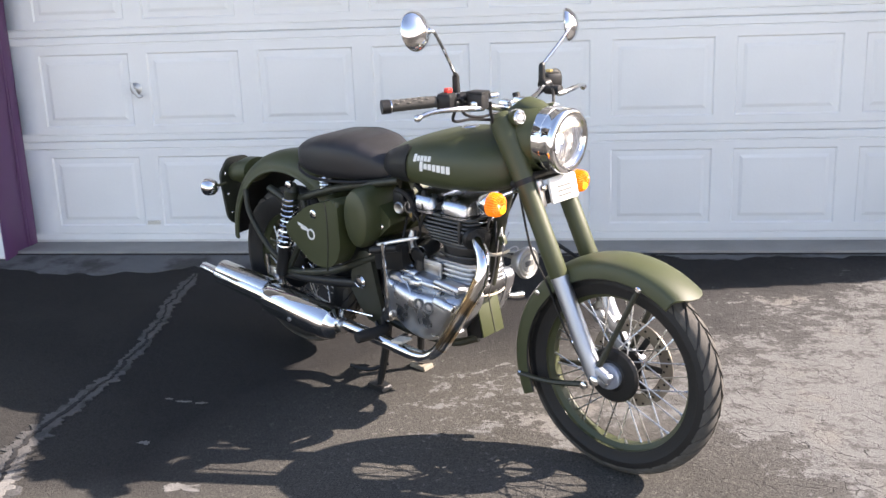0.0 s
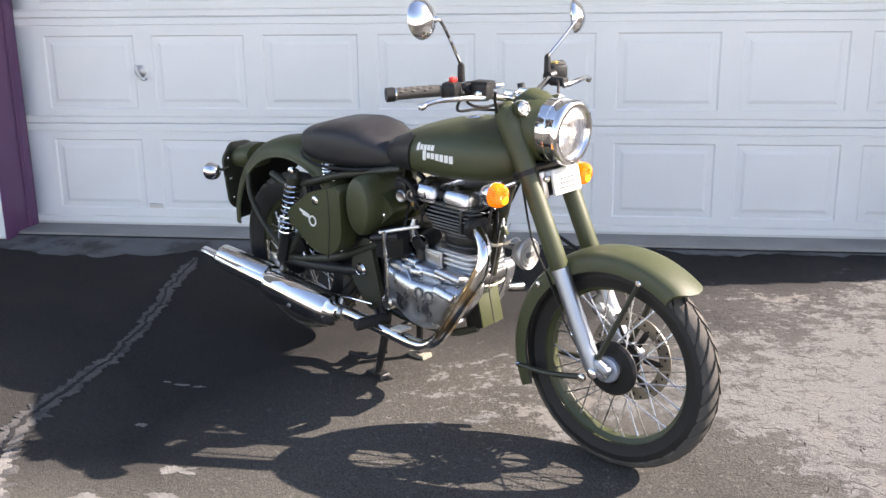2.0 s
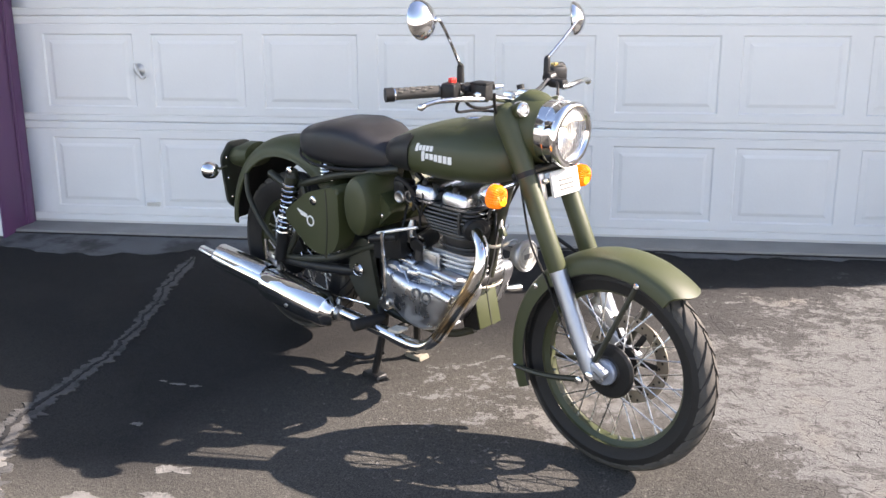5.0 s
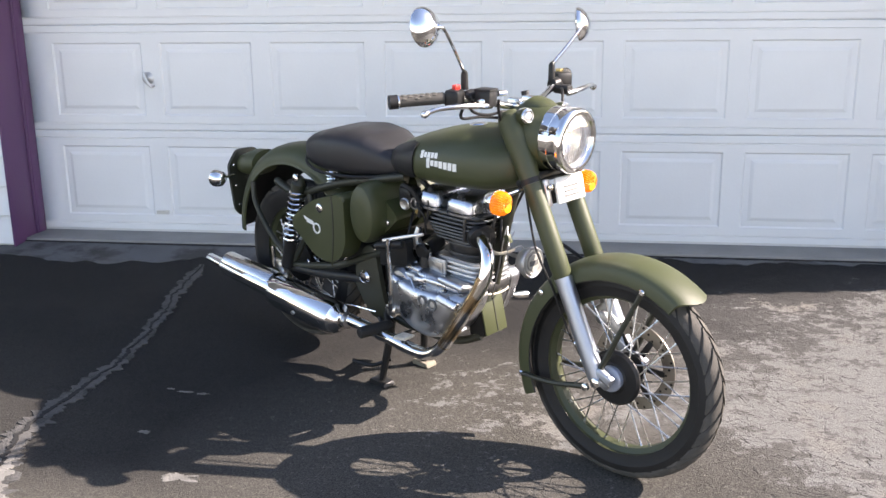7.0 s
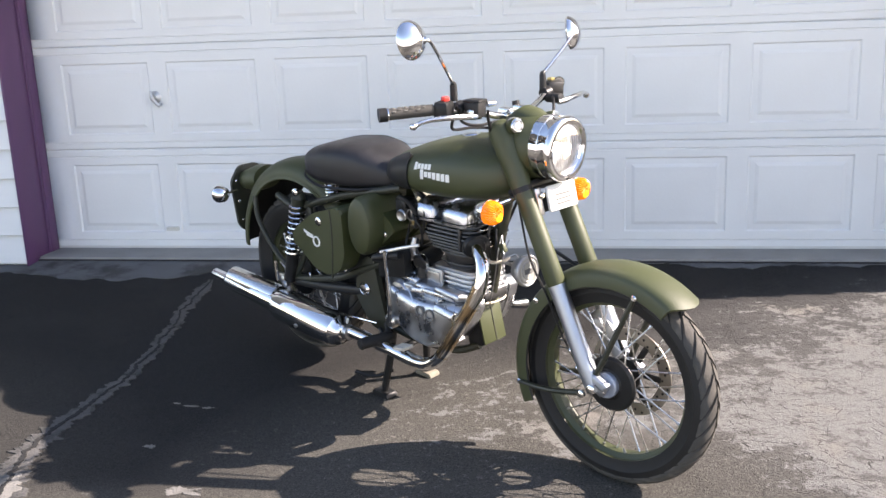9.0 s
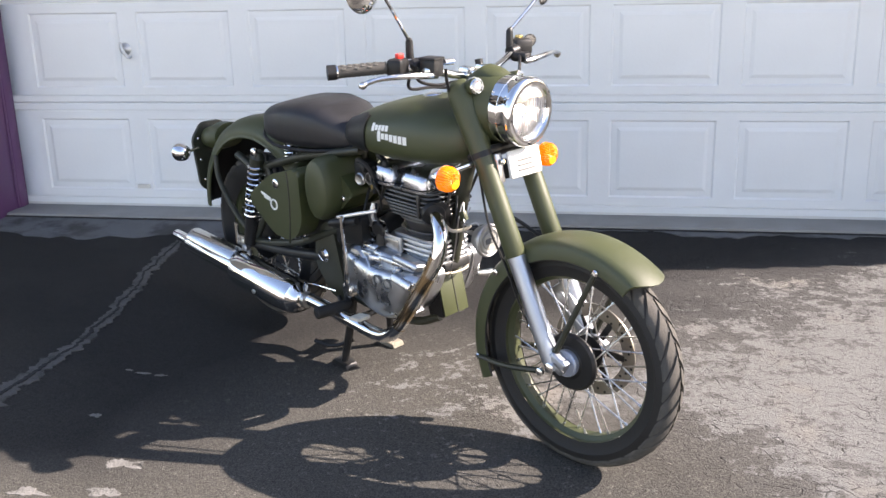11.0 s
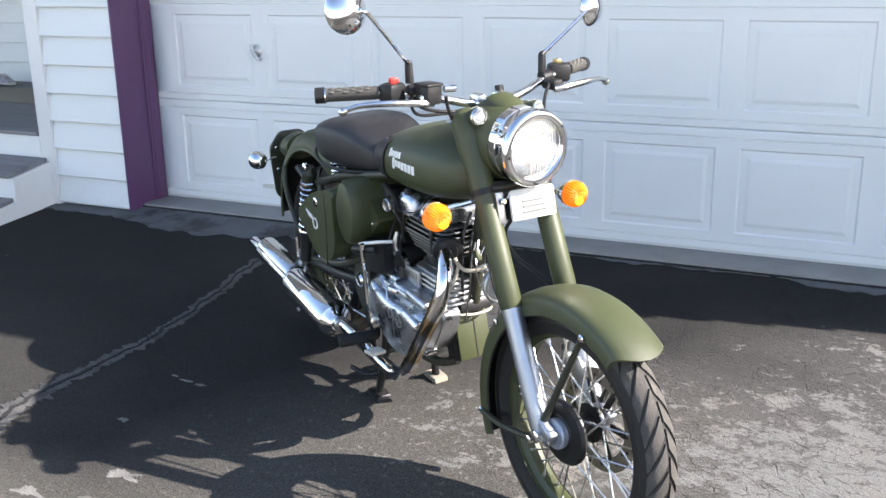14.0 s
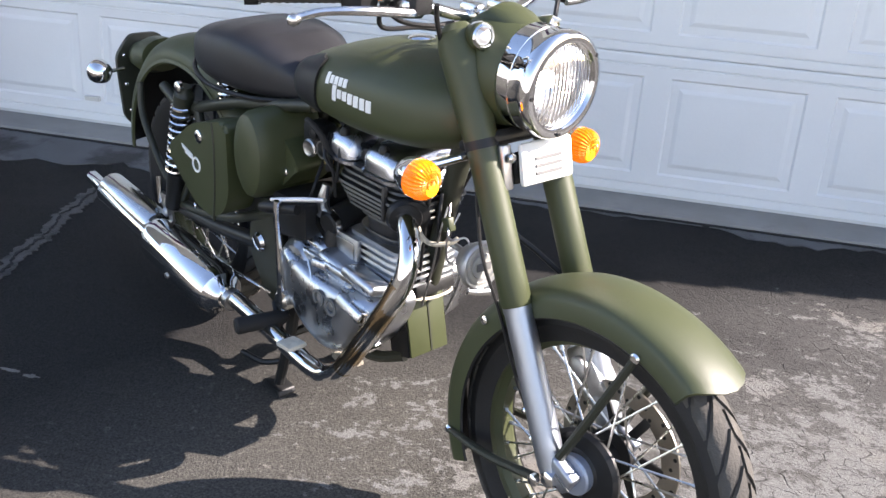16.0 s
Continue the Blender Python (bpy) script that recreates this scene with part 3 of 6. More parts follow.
def drive_details():
    bm = box(mesh(), (-0.42, 5.13, -0.045), (5.06, 0.30, 0.10), 0.008)
    tagged(new("pavement", finish("pavement", bm, CONCRETE)), "narrow grey concrete sill slab under the garage door", "slab", kind="structure")
    edge = [(-3.5 + 0.05 * k, 4.985) for k in range(111)]
    bottom = [(x, min(4.965, 4.72 + 0.10 * noise.noise(Vector((x * 1.9, 3.3, 0))) + 0.05 * noise.noise(Vector((x * 8, 1.3, 0))) + 0.04 * noise.noise(Vector((x * 23, 2.3, 0))) + 0.235 * min(1, max(0, x + 1.6)))) for x, _ in reversed(edge)]
    sheet("trim_patch", edge + bottom, PATCH, 0.004, "strip of grey worn sealer along the concrete sill", "patch", True)
    sheet("trim_joint", ragged([(-3.0, 4.977), (-1.5, 4.972), (0.5, 4.978), (2.4, 4.975)], [0.010, 0.008, 0.012, 0.010], rough=0.7, seed=4), CRACK, 0.008, "dark open joint between sill and drive", "crack")
    path = [(-1.60, -0.5), (-1.42, 0.5), (-1.47, 1.2), (-1.50, 1.9), (-1.56, 2.2), (-1.64, 2.46), (-1.76, 2.83), (-1.79, 3.0), (-1.725, 3.4), (-1.70, 3.65), (-1.745, 4.1), (-1.795, 4.5), (-1.80, 4.68)]
    sheet("trim_filler", ragged(path, [0.02, 0.05, 0.08, 0.14, 0.13, 0.09, 0.052, 0.048, 0.036, 0.026, 0.030, 0.034, 0.012], rough=0.62, seed=2, fine=24.0, wander=0.014), FILLER, 0.004, "pale crumbling filler along the crack in the drive", "crack", True)
    sheet("trim_crack", ragged(path, [0.002, 0.0025, 0.003, 0.004, 0.006, 0.008, 0.009, 0.0085, 0.006, 0.0060, 0.0042, 0.0034, 0.0020], rough=1.1, seed=3, fine=26.0, wander=0.022), CRACK, 0.007, "long open crack across the drive", "crack", True)
    # brighter sheet over the sunlit end of the same filler
    sheet("trim_filler", ragged([(-1.44, 0.8), (-1.50, 1.5), (-1.52, 1.9), (-1.585, 2.2), (-1.665, 2.46), (-1.76, 2.80)], [0.02, 0.10, 0.14, 0.14, 0.105, 0.045], rough=0.6, seed=9, fine=9.0, wander=0.012), FILLER_PALE_LIT, 0.0055, "paler copy of the filler where sun lies on the crack's wide end", "crack", True)
    for i, (x, y, rx, ry) in enumerate(((-1.126, 2.755, 0.055, 0.022), (-1.345, 2.586, 0.045, 0.02), (-1.113, 2.611, 0.055, 0.024), (-1.333, 3.321, 0.030, 0.006), (-1.262, 3.312, 0.022, 0.007), (-1.40, 3.34, 0.015, 0.005), (-1.36, 3.02, 0.024, 0.010))):
        sheet("trim_spot", blob(x, y, rx, ry, i + 1, 0.8), FILLER_PALE_LIT, 0.0012, "pale bare spot in the asphalt sealer", "patch")


def porch():
    Z = 0.394
    RIGHT = -3.492
    steps = thing("porch_steps", pose(0, 0, 0), "two low porch steps, white painted with grey weathered treads", "steps")
    bm = mesh()
    prof = [(4.345, -0.1), (4.345, 0.014), (4.59, 0.052), (4.59, 0.185), (4.866, 0.226), (4.866, -0.1)]
    a = [bm.verts.new((RIGHT, y, z)) for y, z in prof]
    b = [bm.verts.new((-5.6, y, z)) for y, z in prof]
    bm.faces.new(a)
    bm.faces.new(b[::-1])
    for k in range(6):
        j = (k + 1) % 6
        bm.faces.new((a[j], a[k], b[k], b[j]))
    part("body", bm, TRIM_WHITE, steps, "white painted riser boards and skirt")
    # the treads have settled and pitch towards the drive
    pitch = math.atan2(0.041, 0.276)
    for y0, y1, z, xr in ((4.335, 4.59, 0.0255, RIGHT - 0.015), (4.572, 4.868, 0.1955, RIGHT - 0.02)):
        for ya, yb in ((y0, (y0 + y1) / 2 - 0.003), ((y0 + y1) / 2 + 0.003, y1 - 0.004)):
            ym = (ya + yb) / 2
            part("tread_board", box(mesh(), ((xr - 5.6) / 2, ym, z + (ym - y0) * math.tan(pitch)), (xr + 5.6, yb - ya, 0.024), 0.003, Matrix.Rotation(pitch, 3, 'X')), DECK, steps)
    deck = framed_box("floor", -9.0, -3.56, 4.872, 9.2, Z - 0.2, Z - 0.022, TRIM_WHITE, "grey painted porch floor with white edge board", "floor")
    n = 12
    for k in range(n):
        y = 4.862 + k * 0.142
        part("plank", box(mesh(), (-6.28, y + 0.07, Z - 0.011), (5.43, 0.138, 0.022), 0.003), DECK, deck)
    part("plank", box(mesh(), (-6.28, 7.9, Z - 0.011), (5.43, 2.6, 0.022), 0.003), DECK, deck)
    wa = framed_box("wall_porch", -5.95, -3.6, 6.75, 6.95, Z, 2.62, VINYL, "white siding wall at the back of the porch")
    clapboards(wa, -5.95, -3.6, 6.75, Z + 0.002, 2.6)
    framed_box("corner_trim", -6.07, -5.95, 6.70, 6.97, Z, 2.62, TRIM_WHITE, "white corner board of the porch wall", "trim", 0.004)
    wb = framed_box("wall_house", -12.0, -6.0, 8.3, 8.5, Z, 2.62, VINYL, "white siding wall of the house beyond the porch")
    clapboards(wb, -12.0, -6.0, 8.3, Z + 0.05, 2.6)
    # slab out of view, added to keep skylight off the porch
    framed_box("porch_shade_roof", -10.5, -3.62, 4.45, 9.2, 2.46, 2.56, TRIM_WHITE, "plain white porch ceiling, unseen, added to shade the porch", "ceiling")
    # mat and shoes
    bm = box(mesh(), (-5.05, 6.05, Z + 0.006), (1.05, 0.56, 0.012), 0.004)
    tagged(new("door_mat", finish("door_mat", bm, MAT_AND_LIT_FOOT)), "tan woven mat lying on the porch floor", "mat")
    for i, (x, y, rz) in enumerate(((-5.72, 6.33, 6), (-5.585, 6.47, -16))):
        sh = thing("shoe", pose(x, y, Z + 0.0128, 0, 0, rz), "worn pale grey and pink running shoe beside the mat", "shoe", "shoes on the porch")
        bm = mesh()
        st = [(-0.14, 0.03, 0.06), (-0.12, 0.045, 0.09), (-0.05, 0.045, 0.085), (0.03, 0.05, 0.07), (0.10, 0.05, 0.05), (0.145, 0.03, 0.035)]
        rings(bm, [[(x, hw * math.cos(a), 0.022 + max(0.0, math.sin(a)) * (h - 0.02)) for a in (2 * math.pi * k / 12 for k in range(12))] for x, hw, h in st])
        part("upper", bm, SHOE, sh)
        bm = mesh()
        rings(bm, [[(x, (hw + 0.006) * math.cos(a), 0.014 + 0.013 * math.sin(a)) for a in (2 * math.pi * k / 12 for k in range(12))] for x, hw, h in [(-0.15, 0.03, 0)] + st[1:-1] + [(0.155, 0.03, 0)]])
        part("sole", bm, SOLE, sh)
        for k in range(3):
            part("lace", tube(mesh(), [(0.02 + 0.025 * k, -0.03, 0.075 - 0.006 * k), (0.02 + 0.025 * k, 0, 0.085 - 0.006 * k), (0.02 + 0.025 * k, 0.03, 0.075 - 0.006 * k)], 0.003, 5, 3), SOLE, sh)


ground()
garage()
garage_door()
drive_details()
porch()


# ---- the motorcycle ----
# Its own axes: x ahead, y to its left, z up from the drive; the origin is under the front wheel.
BIKE = DRIVE @ pose(0.307, 2.93, 0, 0, 0, -35.6)
RAKE = Vector((-0.436, 0.0, 0.90)).normalized()
# The front end stands a little out of true: it leans to its left and is turned slightly.
STEER = Matrix.Translation((0, -0.04, 0)) @ Matrix.Rotation(radians(-1.8), 4, 'X') @ Matrix.Translation((-0.46, 0, 0.9)) @ Matrix.Rotation(radians(1.5), 4, RAKE) @ Matrix.Translation((0.46, 0, -0.9))
BARS = STEER
FRONT, REAR = Vector((-0.072, 0, 0.331)), Vector((-1.595, 0, 0.350))


def barred(bm):
    bmesh.ops.transform(bm, matrix=BARS, verts=bm.verts)
    return bm


def steered(bm):
    bmesh.ops.transform(bm, matrix=STEER, verts=bm.verts)
    return bm


def hoop(bm, prof, centre, a0=0.0, a1=360.0, seg=64):
    """Sweep a closed profile of (side, radius) round a wheel's axle. Angles: 0 ahead, 90 up, 180 behind."""
    full = abs(a1 - a0) >= 359.9
    n = seg if full else seg + 1
    loops = []
    for k in range(n):
        a = radians(a0 + (a1 - a0) * k / seg)
        loops.append([(centre[0] + r * math.cos(a), centre[1] + v, centre[2] + r * math.sin(a)) for v, r in prof])
    if full:
        loops.append(loops[0])
        rings(bm, loops, cap=False)
        bmesh.ops.remove_doubles(bm, verts=bm.verts, dist=1e-6)
    else:
        rings(bm, loops)
    return bm


def tread_blocks(centre, radius, half, count, edge):
    """Skewed blocks with open grooves between them, from the crown to the shoulder on both sides."""
    bm = mesh()
    for side in (-1, 1):
        for k in range(count):
            for s0, s1 in ((0.06, 0.98),):
                base = 2 * math.pi * (k + (0.5 if side > 0 else 0)) / count
                wide = 2 * math.pi / count * 0.76
                cols = []
                for i in range(6):
                    s = s0 + (s1 - s0) * i / 5
                    v = side * half * math.sin(s * 1.35) / math.sin(1.35)
                    r = radius - edge * (1 - math.cos(s * 1.35)) / (1 - math.cos(1.35))
                    sk = 0.9 * s * 2 * math.pi / count * 1.6
                    cols.append([(v, r - 0.004, base - sk), (v, r + 0.0045, base - sk + wide * 0.05), (v, r + 0.0045, base - sk + wide * 0.95), (v, r - 0.004, base - sk + wide)])
                rings(bm, [[(centre[0] + r * math.cos(a), centre[1] + v, centre[2] + r * math.sin(a)) for v, r, a in c] for c in cols], close=False, cap=False)
                for c in (cols[0], cols[-1]):
                    bm.faces.new([bm.verts.new((centre[0] + r * math.cos(a), centre[1] + v, centre[2] + r * math.sin(a))) for v, r, a in c])
    return bm


def wheel(bike, name, centre, rt, half, rim_r, turn, disc_side, hub_r):
    R = rt
    fix = steered if turn else (lambda b: b)
    edge = 0.040
    rim = part(name, fix(hoop(mesh(), [(-0.034, rim_r + 0.004), (-0.034, rim_r - 0.002), (-0.024, rim_r - 0.004), (-0.014, rim_r - 0.018), (0.014, rim_r - 0.018), (0.024, rim_r - 0.004), (0.034, rim_r - 0.002), (0.034, rim_r + 0.004), (0.02, rim_r + 0.008), (-0.02, rim_r + 0.008)], centre, seg=72)), OLIVE, bike, "olive painted steel rim")
    tyre = [(-0.036, rim_r - 0.004), (-half * 0.86, rim_r + 0.018), (-half, R - 0.046), (-half * 0.93, R - 0.028), (-half * 0.72, R - 0.013), (-half * 0.38, R - 0.004), (0, R - 0.001)]
    tyre = tyre + [(-v, r) for v, r in reversed(tyre[:-1])] + [(0.02, rim_r + 0.006), (-0.02, rim_r + 0.006)]
    part("tyre", fix(hoop(mesh(), tyre, centre, seg=80)), TYRE, rim, "black rubber tyre")
    part("tread", fix(tread_blocks(centre, R - 0.001, half * 0.93, 32, 0.026)), TREAD, rim, "skewed tread blocks, paled for dust and sun")
    bm = lathe(mesh(), [(-0.07, 0.018), (-0.066, 0.040), (-0.055, hub_r), (-0.038, hub_r), (-0.034, 0.030), (0.034, 0.030), (0.038, hub_r), (0.052, hub_r), (0.06, 0.03), (0.07, 0.018)], centre, (0, 1, 0), 36)
    part("hub", fix(bm), BLACK, rim, "black wheel hub")
    # thirty-six crossed spokes
    for k in range(36):
        side = 1 if k % 2 else -1
        cross = 1 if (k // 2) % 2 else -1
        a = 2 * math.pi * k / 36
        b = a + cross * 1.15
        p0 = Vector(centre) + Vector((0.048 * math.cos(b) * hub_r / 0.055, side * 0.044, 0.048 * math.sin(b) * hub_r / 0.055))
        p1 = Vector(centre) + Vector(((rim_r - 0.012) * math.cos(a), side * 0.008, (rim_r - 0.012) * math.sin(a)))
        d = (p1 - p0)
        bm = tube(mesh(), [p0, p0 + d * 0.93, p0 + d * 0.931, p1], [0.0024, 0.0024, 0.0042, 0.0042], 6, smooth=False)
        part("spoke", fix(bm), SPOKE, rim)
    if disc_side:
        v = 0.072 * disc_side
        c = (centre[0], centre[1] + v, centre[2])
        bm = hoop(mesh(), [(-0.0025, 0.100), (0.0025, 0.100), (0.0025, 0.140), (-0.0025, 0.140)], c, seg=64)
        d = part("brake_disc", fix(bm), DISC, rim, "drilled steel brake disc")
        for k in range(36):
            a = 2 * math.pi * k / 36
            r = (0.110, 0.121, 0.132)[k % 3]
            o = (c[0] + r * math.cos(a), c[1] - 0.0032, c[2] + r * math.sin(a))
            part("hole", fix(lathe(mesh(), [(0, 0.0042), (0.0064, 0.0042)], o, (0, 1, 0), 8)), BLACK, d)
        for k in range(6):
            a = 2 * math.pi * k / 6
            bm = box(mesh(), (c[0] + 0.075 * math.cos(a), c[1], c[2] + 0.075 * math.sin(a)), (0.062, 0.006, 0.020), 0.002, Matrix.Rotation(-a, 3, 'Y'))
            part("carrier_arm", fix(bm), BLACK, d)
    return rim


def fender(prof_out, thick, centre, a0, a1, seg=40, skew=0.0):
    inner = [(v * (1 - thick / max(abs(v), 0.02) * 0.9 if v else 1), r - thick) for v, r in reversed(prof_out)]
    bm = hoop(mesh(), prof_out + inner, centre, a0, a1, seg)
    # the lower front corners are cut back in a curve
    wide = max(abs(v) for v, r in prof_out)
    for v in bm.verts:
        x, y, z = v.co - Vector(centre)
        a, r = math.degrees(math.atan2(z, x)) % 360, math.hypot(x, z)
        a += skew * (y / wide) ** 2 * max(0.0, 1 - max(0.0, a - a0) / 45.0)
        v.co = Vector(centre) + Vector((r * math.cos(radians(a)), y, r * math.sin(radians(a))))
    return bm


def shade_inside(ob, centre):
    """The hollow side of a mudguard is coloured black to stand for its shade."""
    ob.data.materials.append(BLACK)
    c = Vector(centre)
    for f in ob.data.polygons:
        r = f.center - c
        r.y *= 1.5
        if f.normal.dot(r.normalized()) < -0.15:
            f.material_index = 1
    return ob


def front_end(bike):
    wheel(bike, "front_wheel", FRONT, 0.327, 0.046, 0.252, True, 1, 0.052)
    # black drum cover and speedometer drive on the near side of the hub
    bm = lathe(mesh(), [(0, 0.086), (0.006, 0.086), (0.014, 0.079), (0.017, 0.045)], FRONT + Vector((0.004, -0.040, 0)), (0, -1, 0), 36)
    hubcap = part("hub_cover", steered(bm), BLACK, bike, "black round hub cover")
    bm = lathe(mesh(), [(0, 0.036), (0.010, 0.036), (0.012, 0.040), (0.026, 0.040), (0.030, 0.036), (0.031, 0.018)], FRONT + Vector((0.004, -0.050, 0.004)), (0, -1, 0), 28)
    part("speedometer_drive", steered(bm), RING, hubcap, "grey steel drive ring")

    prof = [(-0.076, 0.305), (-0.076, 0.336), (-0.070, 0.349), (-0.054, 0.359), (-0.028, 0.365), (0, 0.367), (0.028, 0.365), (0.054, 0.359), (0.070, 0.349), (0.076, 0.336), (0.076, 0.305)]
    fd = part("front_mudguard", steered(fender(prof, 0.004, FRONT + Vector((0.009, 0, 0.002)), 50.3, 205, 48, 5.5)), OLIVE, bike, "deep olive front mudguard")
    shade_inside(fd, STEER @ FRONT)
    for s in (-1, 1):
        tip = FRONT + Vector((0.313 * math.cos(radians(72.5)), s * 0.078, 0.313 * math.sin(radians(72.5))))
        bm = tube(mesh(), [(-0.088, s * 0.094, 0.37), (-0.045, s * 0.088, 0.47), tip - Vector((0, s * 0.001, 0))], [0.010, 0.009, 0.008], 8)
        st = part("stay", steered(bm), OLIVE_DARK, fd)
        part("bolt", steered(lathe(mesh(), [(0, 0.010), (0.004, 0.010), (0.007, 0.006)], tip, (0, s, 0), 10)), CHROME, st)
        tail = FRONT + Vector((0.328 * math.cos(radians(193)), s * 0.078, 0.328 * math.sin(radians(193))))
        bm = tube(mesh(), [(-0.132, s * 0.098, 0.300), (-0.27, s * 0.090, 0.268), tail], [0.010, 0.009, 0.008], 8)
        st = part("stay", steered(bm), OLIVE_DARK, fd)
        part("bolt", steered(lathe(mesh(), [(0, 0.010), (0.004, 0.010), (0.007, 0.006)], tail, (0, s, 0), 10)), CHROME, st)
        # bridge bolt beside the fork
        part("bolt", steered(lathe(mesh(), [(0, 0.009), (0.004, 0.009), (0.006, 0.005)], FRONT + Vector((0.332 * math.cos(radians(140)), s * 0.077, 0.332 * math.sin(radians(140)))), (0, s, 0), 10)), CHROME, fd)

    def leg(z, s, off=0.0, w=0.089):
        return Vector((-0.3045 - 0.485 * (z - 0.75) + off, s * w, z))

    for s in (-1, 1):
        bm = tube(mesh(), [leg(0.616, s), leg(0.622, s), leg(0.75, s), leg(0.882, s)], [0.0265, 0.0295, 0.0295, 0.0295], 28, smooth=False)
        fk = part("fork_leg", steered(bm), OLIVE, bike, "olive fork shroud over a polished slider")
        bm = tube(mesh(), [leg(0.635, s), leg(0.56, s), leg(0.485, s), leg(0.478, s), leg(0.40, s), leg(0.345, s), leg(0.318, s)], [0.0268, 0.0268, 0.0268, 0.0272, 0.0276, 0.0272, 0.023], 24, smooth=False)
        part("slider", steered(bm), SLIDER, fk, "polished alloy fork slider")
        part("seal_ring", steered(tube(mesh(), [leg(0.606, s), leg(0.617, s)], [0.0275, 0.0280], 20, smooth=False)), SLIDER, fk)
        part("flange", steered(tube(mesh(), [leg(0.478, s, -0.016), leg(0.470, s, -0.018), leg(0.36, s, -0.016)], [0.012, 0.0155, 0.0165], 14, smooth=False)), SLIDER, fk)
        part("bolt", steered(lathe(mesh(), [(0, 0.008), (0.008, 0.008), (0.011, 0.005)], leg(0.425, s, -0.030, 0.094), (-0.6, s, 0), 8)), CHROME, fk)
        part("bolt", steered(lathe(mesh(), [(0, 0.007), (0.008, 0.007), (0.010, 0.004)], leg(0.375, s, -0.030, 0.094), (-0.5, s, 0), 8)), CHROME, fk)
        bm = tube(mesh(), [leg(0.882, s), leg(0.897, s)], [0.032, 0.032], 24, smooth=False)
        part("collar", steered(bm), BLACK, fk, "black yoke clamp")
        bm = tube(mesh(), [leg(0.897, s), leg(0.94, s), leg(1.00, s), leg(1.05, s), leg(1.075, s), leg(1.088, s)], [0.0320, 0.0345, 0.0385, 0.0410, 0.036, 0.020], 28, smooth=False)
        part("upper_cover", steered(bm), OLIVE, fk, "olive upper fork cover")
        # axle lug with its clamp and nut
        bm = box(mesh(), FRONT + Vector((-0.004, s * 0.094, 0.010)), (0.058, 0.030, 0.046), 0.007, Matrix.Rotation(radians(28), 3, 'Y'), 3)
        box(bm, FRONT + Vector((-0.030, s * 0.092, 0.010)), (0.040, 0.030, 0.060), 0.009, Matrix.Rotation(radians(-26), 3, 'Y'), 3)
        lug = part("axle_lug", steered(bm), SLIDER, fk)
        part("slot", steered(box(mesh(), FRONT + Vector((0.008, s * 0.1095, 0.004)), (0.040, 0.002, 0.005), 0, Matrix.Rotation(radians(28), 3, 'Y'))), SLOT, lug)
        part("nut", steered(lathe(mesh(), [(0, 0.017), (0.012, 0.017), (0.016, 0.010)], FRONT + Vector((-0.020, s * 0.106, -0.004)), (0, s, 0), 6)), CHROME, fk)
        part("bolt", steered(lathe(mesh(), [(0, 0.012), (0.010, 0.012), (0.013, 0.007)], FRONT + Vector((-0.060, s * 0.100, -0.032)), (0, s, 0), 10)), CHROME, fk)
    bm = tube(mesh(), [(-0.42, 0, 0.86), (-0.52, 0, 1.06)], [0.035, 0.03], 16, smooth=False)
    part("steering_stem", steered(bm), BLACK, bike)
    bm = box(mesh(), (-0.385, 0, 0.890), (0.085, 0.200, 0.026), 0.010, Matrix.Rotation(radians(-28), 3, 'Y'))
    part("lower_yoke", steered(bm), BLACK, bike, "black lower fork yoke")
    # caliper and hose on the far fork leg
    bm = box(mesh(), (-0.175, 0.088, 0.455), (0.062, 0.056, 0.115), 0.012, Matrix.Rotation(radians(-40), 3, 'Y'))
    lathe(bm, [(0, 0.022), (0.012, 0.022), (0.016, 0.015)], (-0.185, 0.058, 0.465), (0, -1, 0), 16)
    cal = part("brake_caliper", steered(bm), CAST, bike, "alloy brake caliper")
    bm = tube(mesh(), [(-0.17, 0.10, 0.50), (-0.25, 0.085, 0.60), (-0.32, 0.055, 0.655), (-0.37, 0.015, 0.70), (-0.385, -0.012, 0.76), (-0.36, 0.0, 0.82), (-0.36, 0.03, 0.86)], 0.006, 8)
    part("brake_hose", steered(bm), BLACK, cal)
    bm = tube(mesh(), [(-0.085, -0.085, 0.318), (-0.150, -0.070, 0.345), (-0.225, -0.074, 0.45), (-0.290, -0.080, 0.58), (-0.340, -0.082, 0.66), (-0.375, -0.075, 0.74), (-0.45, -0.045, 0.95)], 0.0036, 8)
    part("speedometer_cable", steered(bm), BLACK, bike)


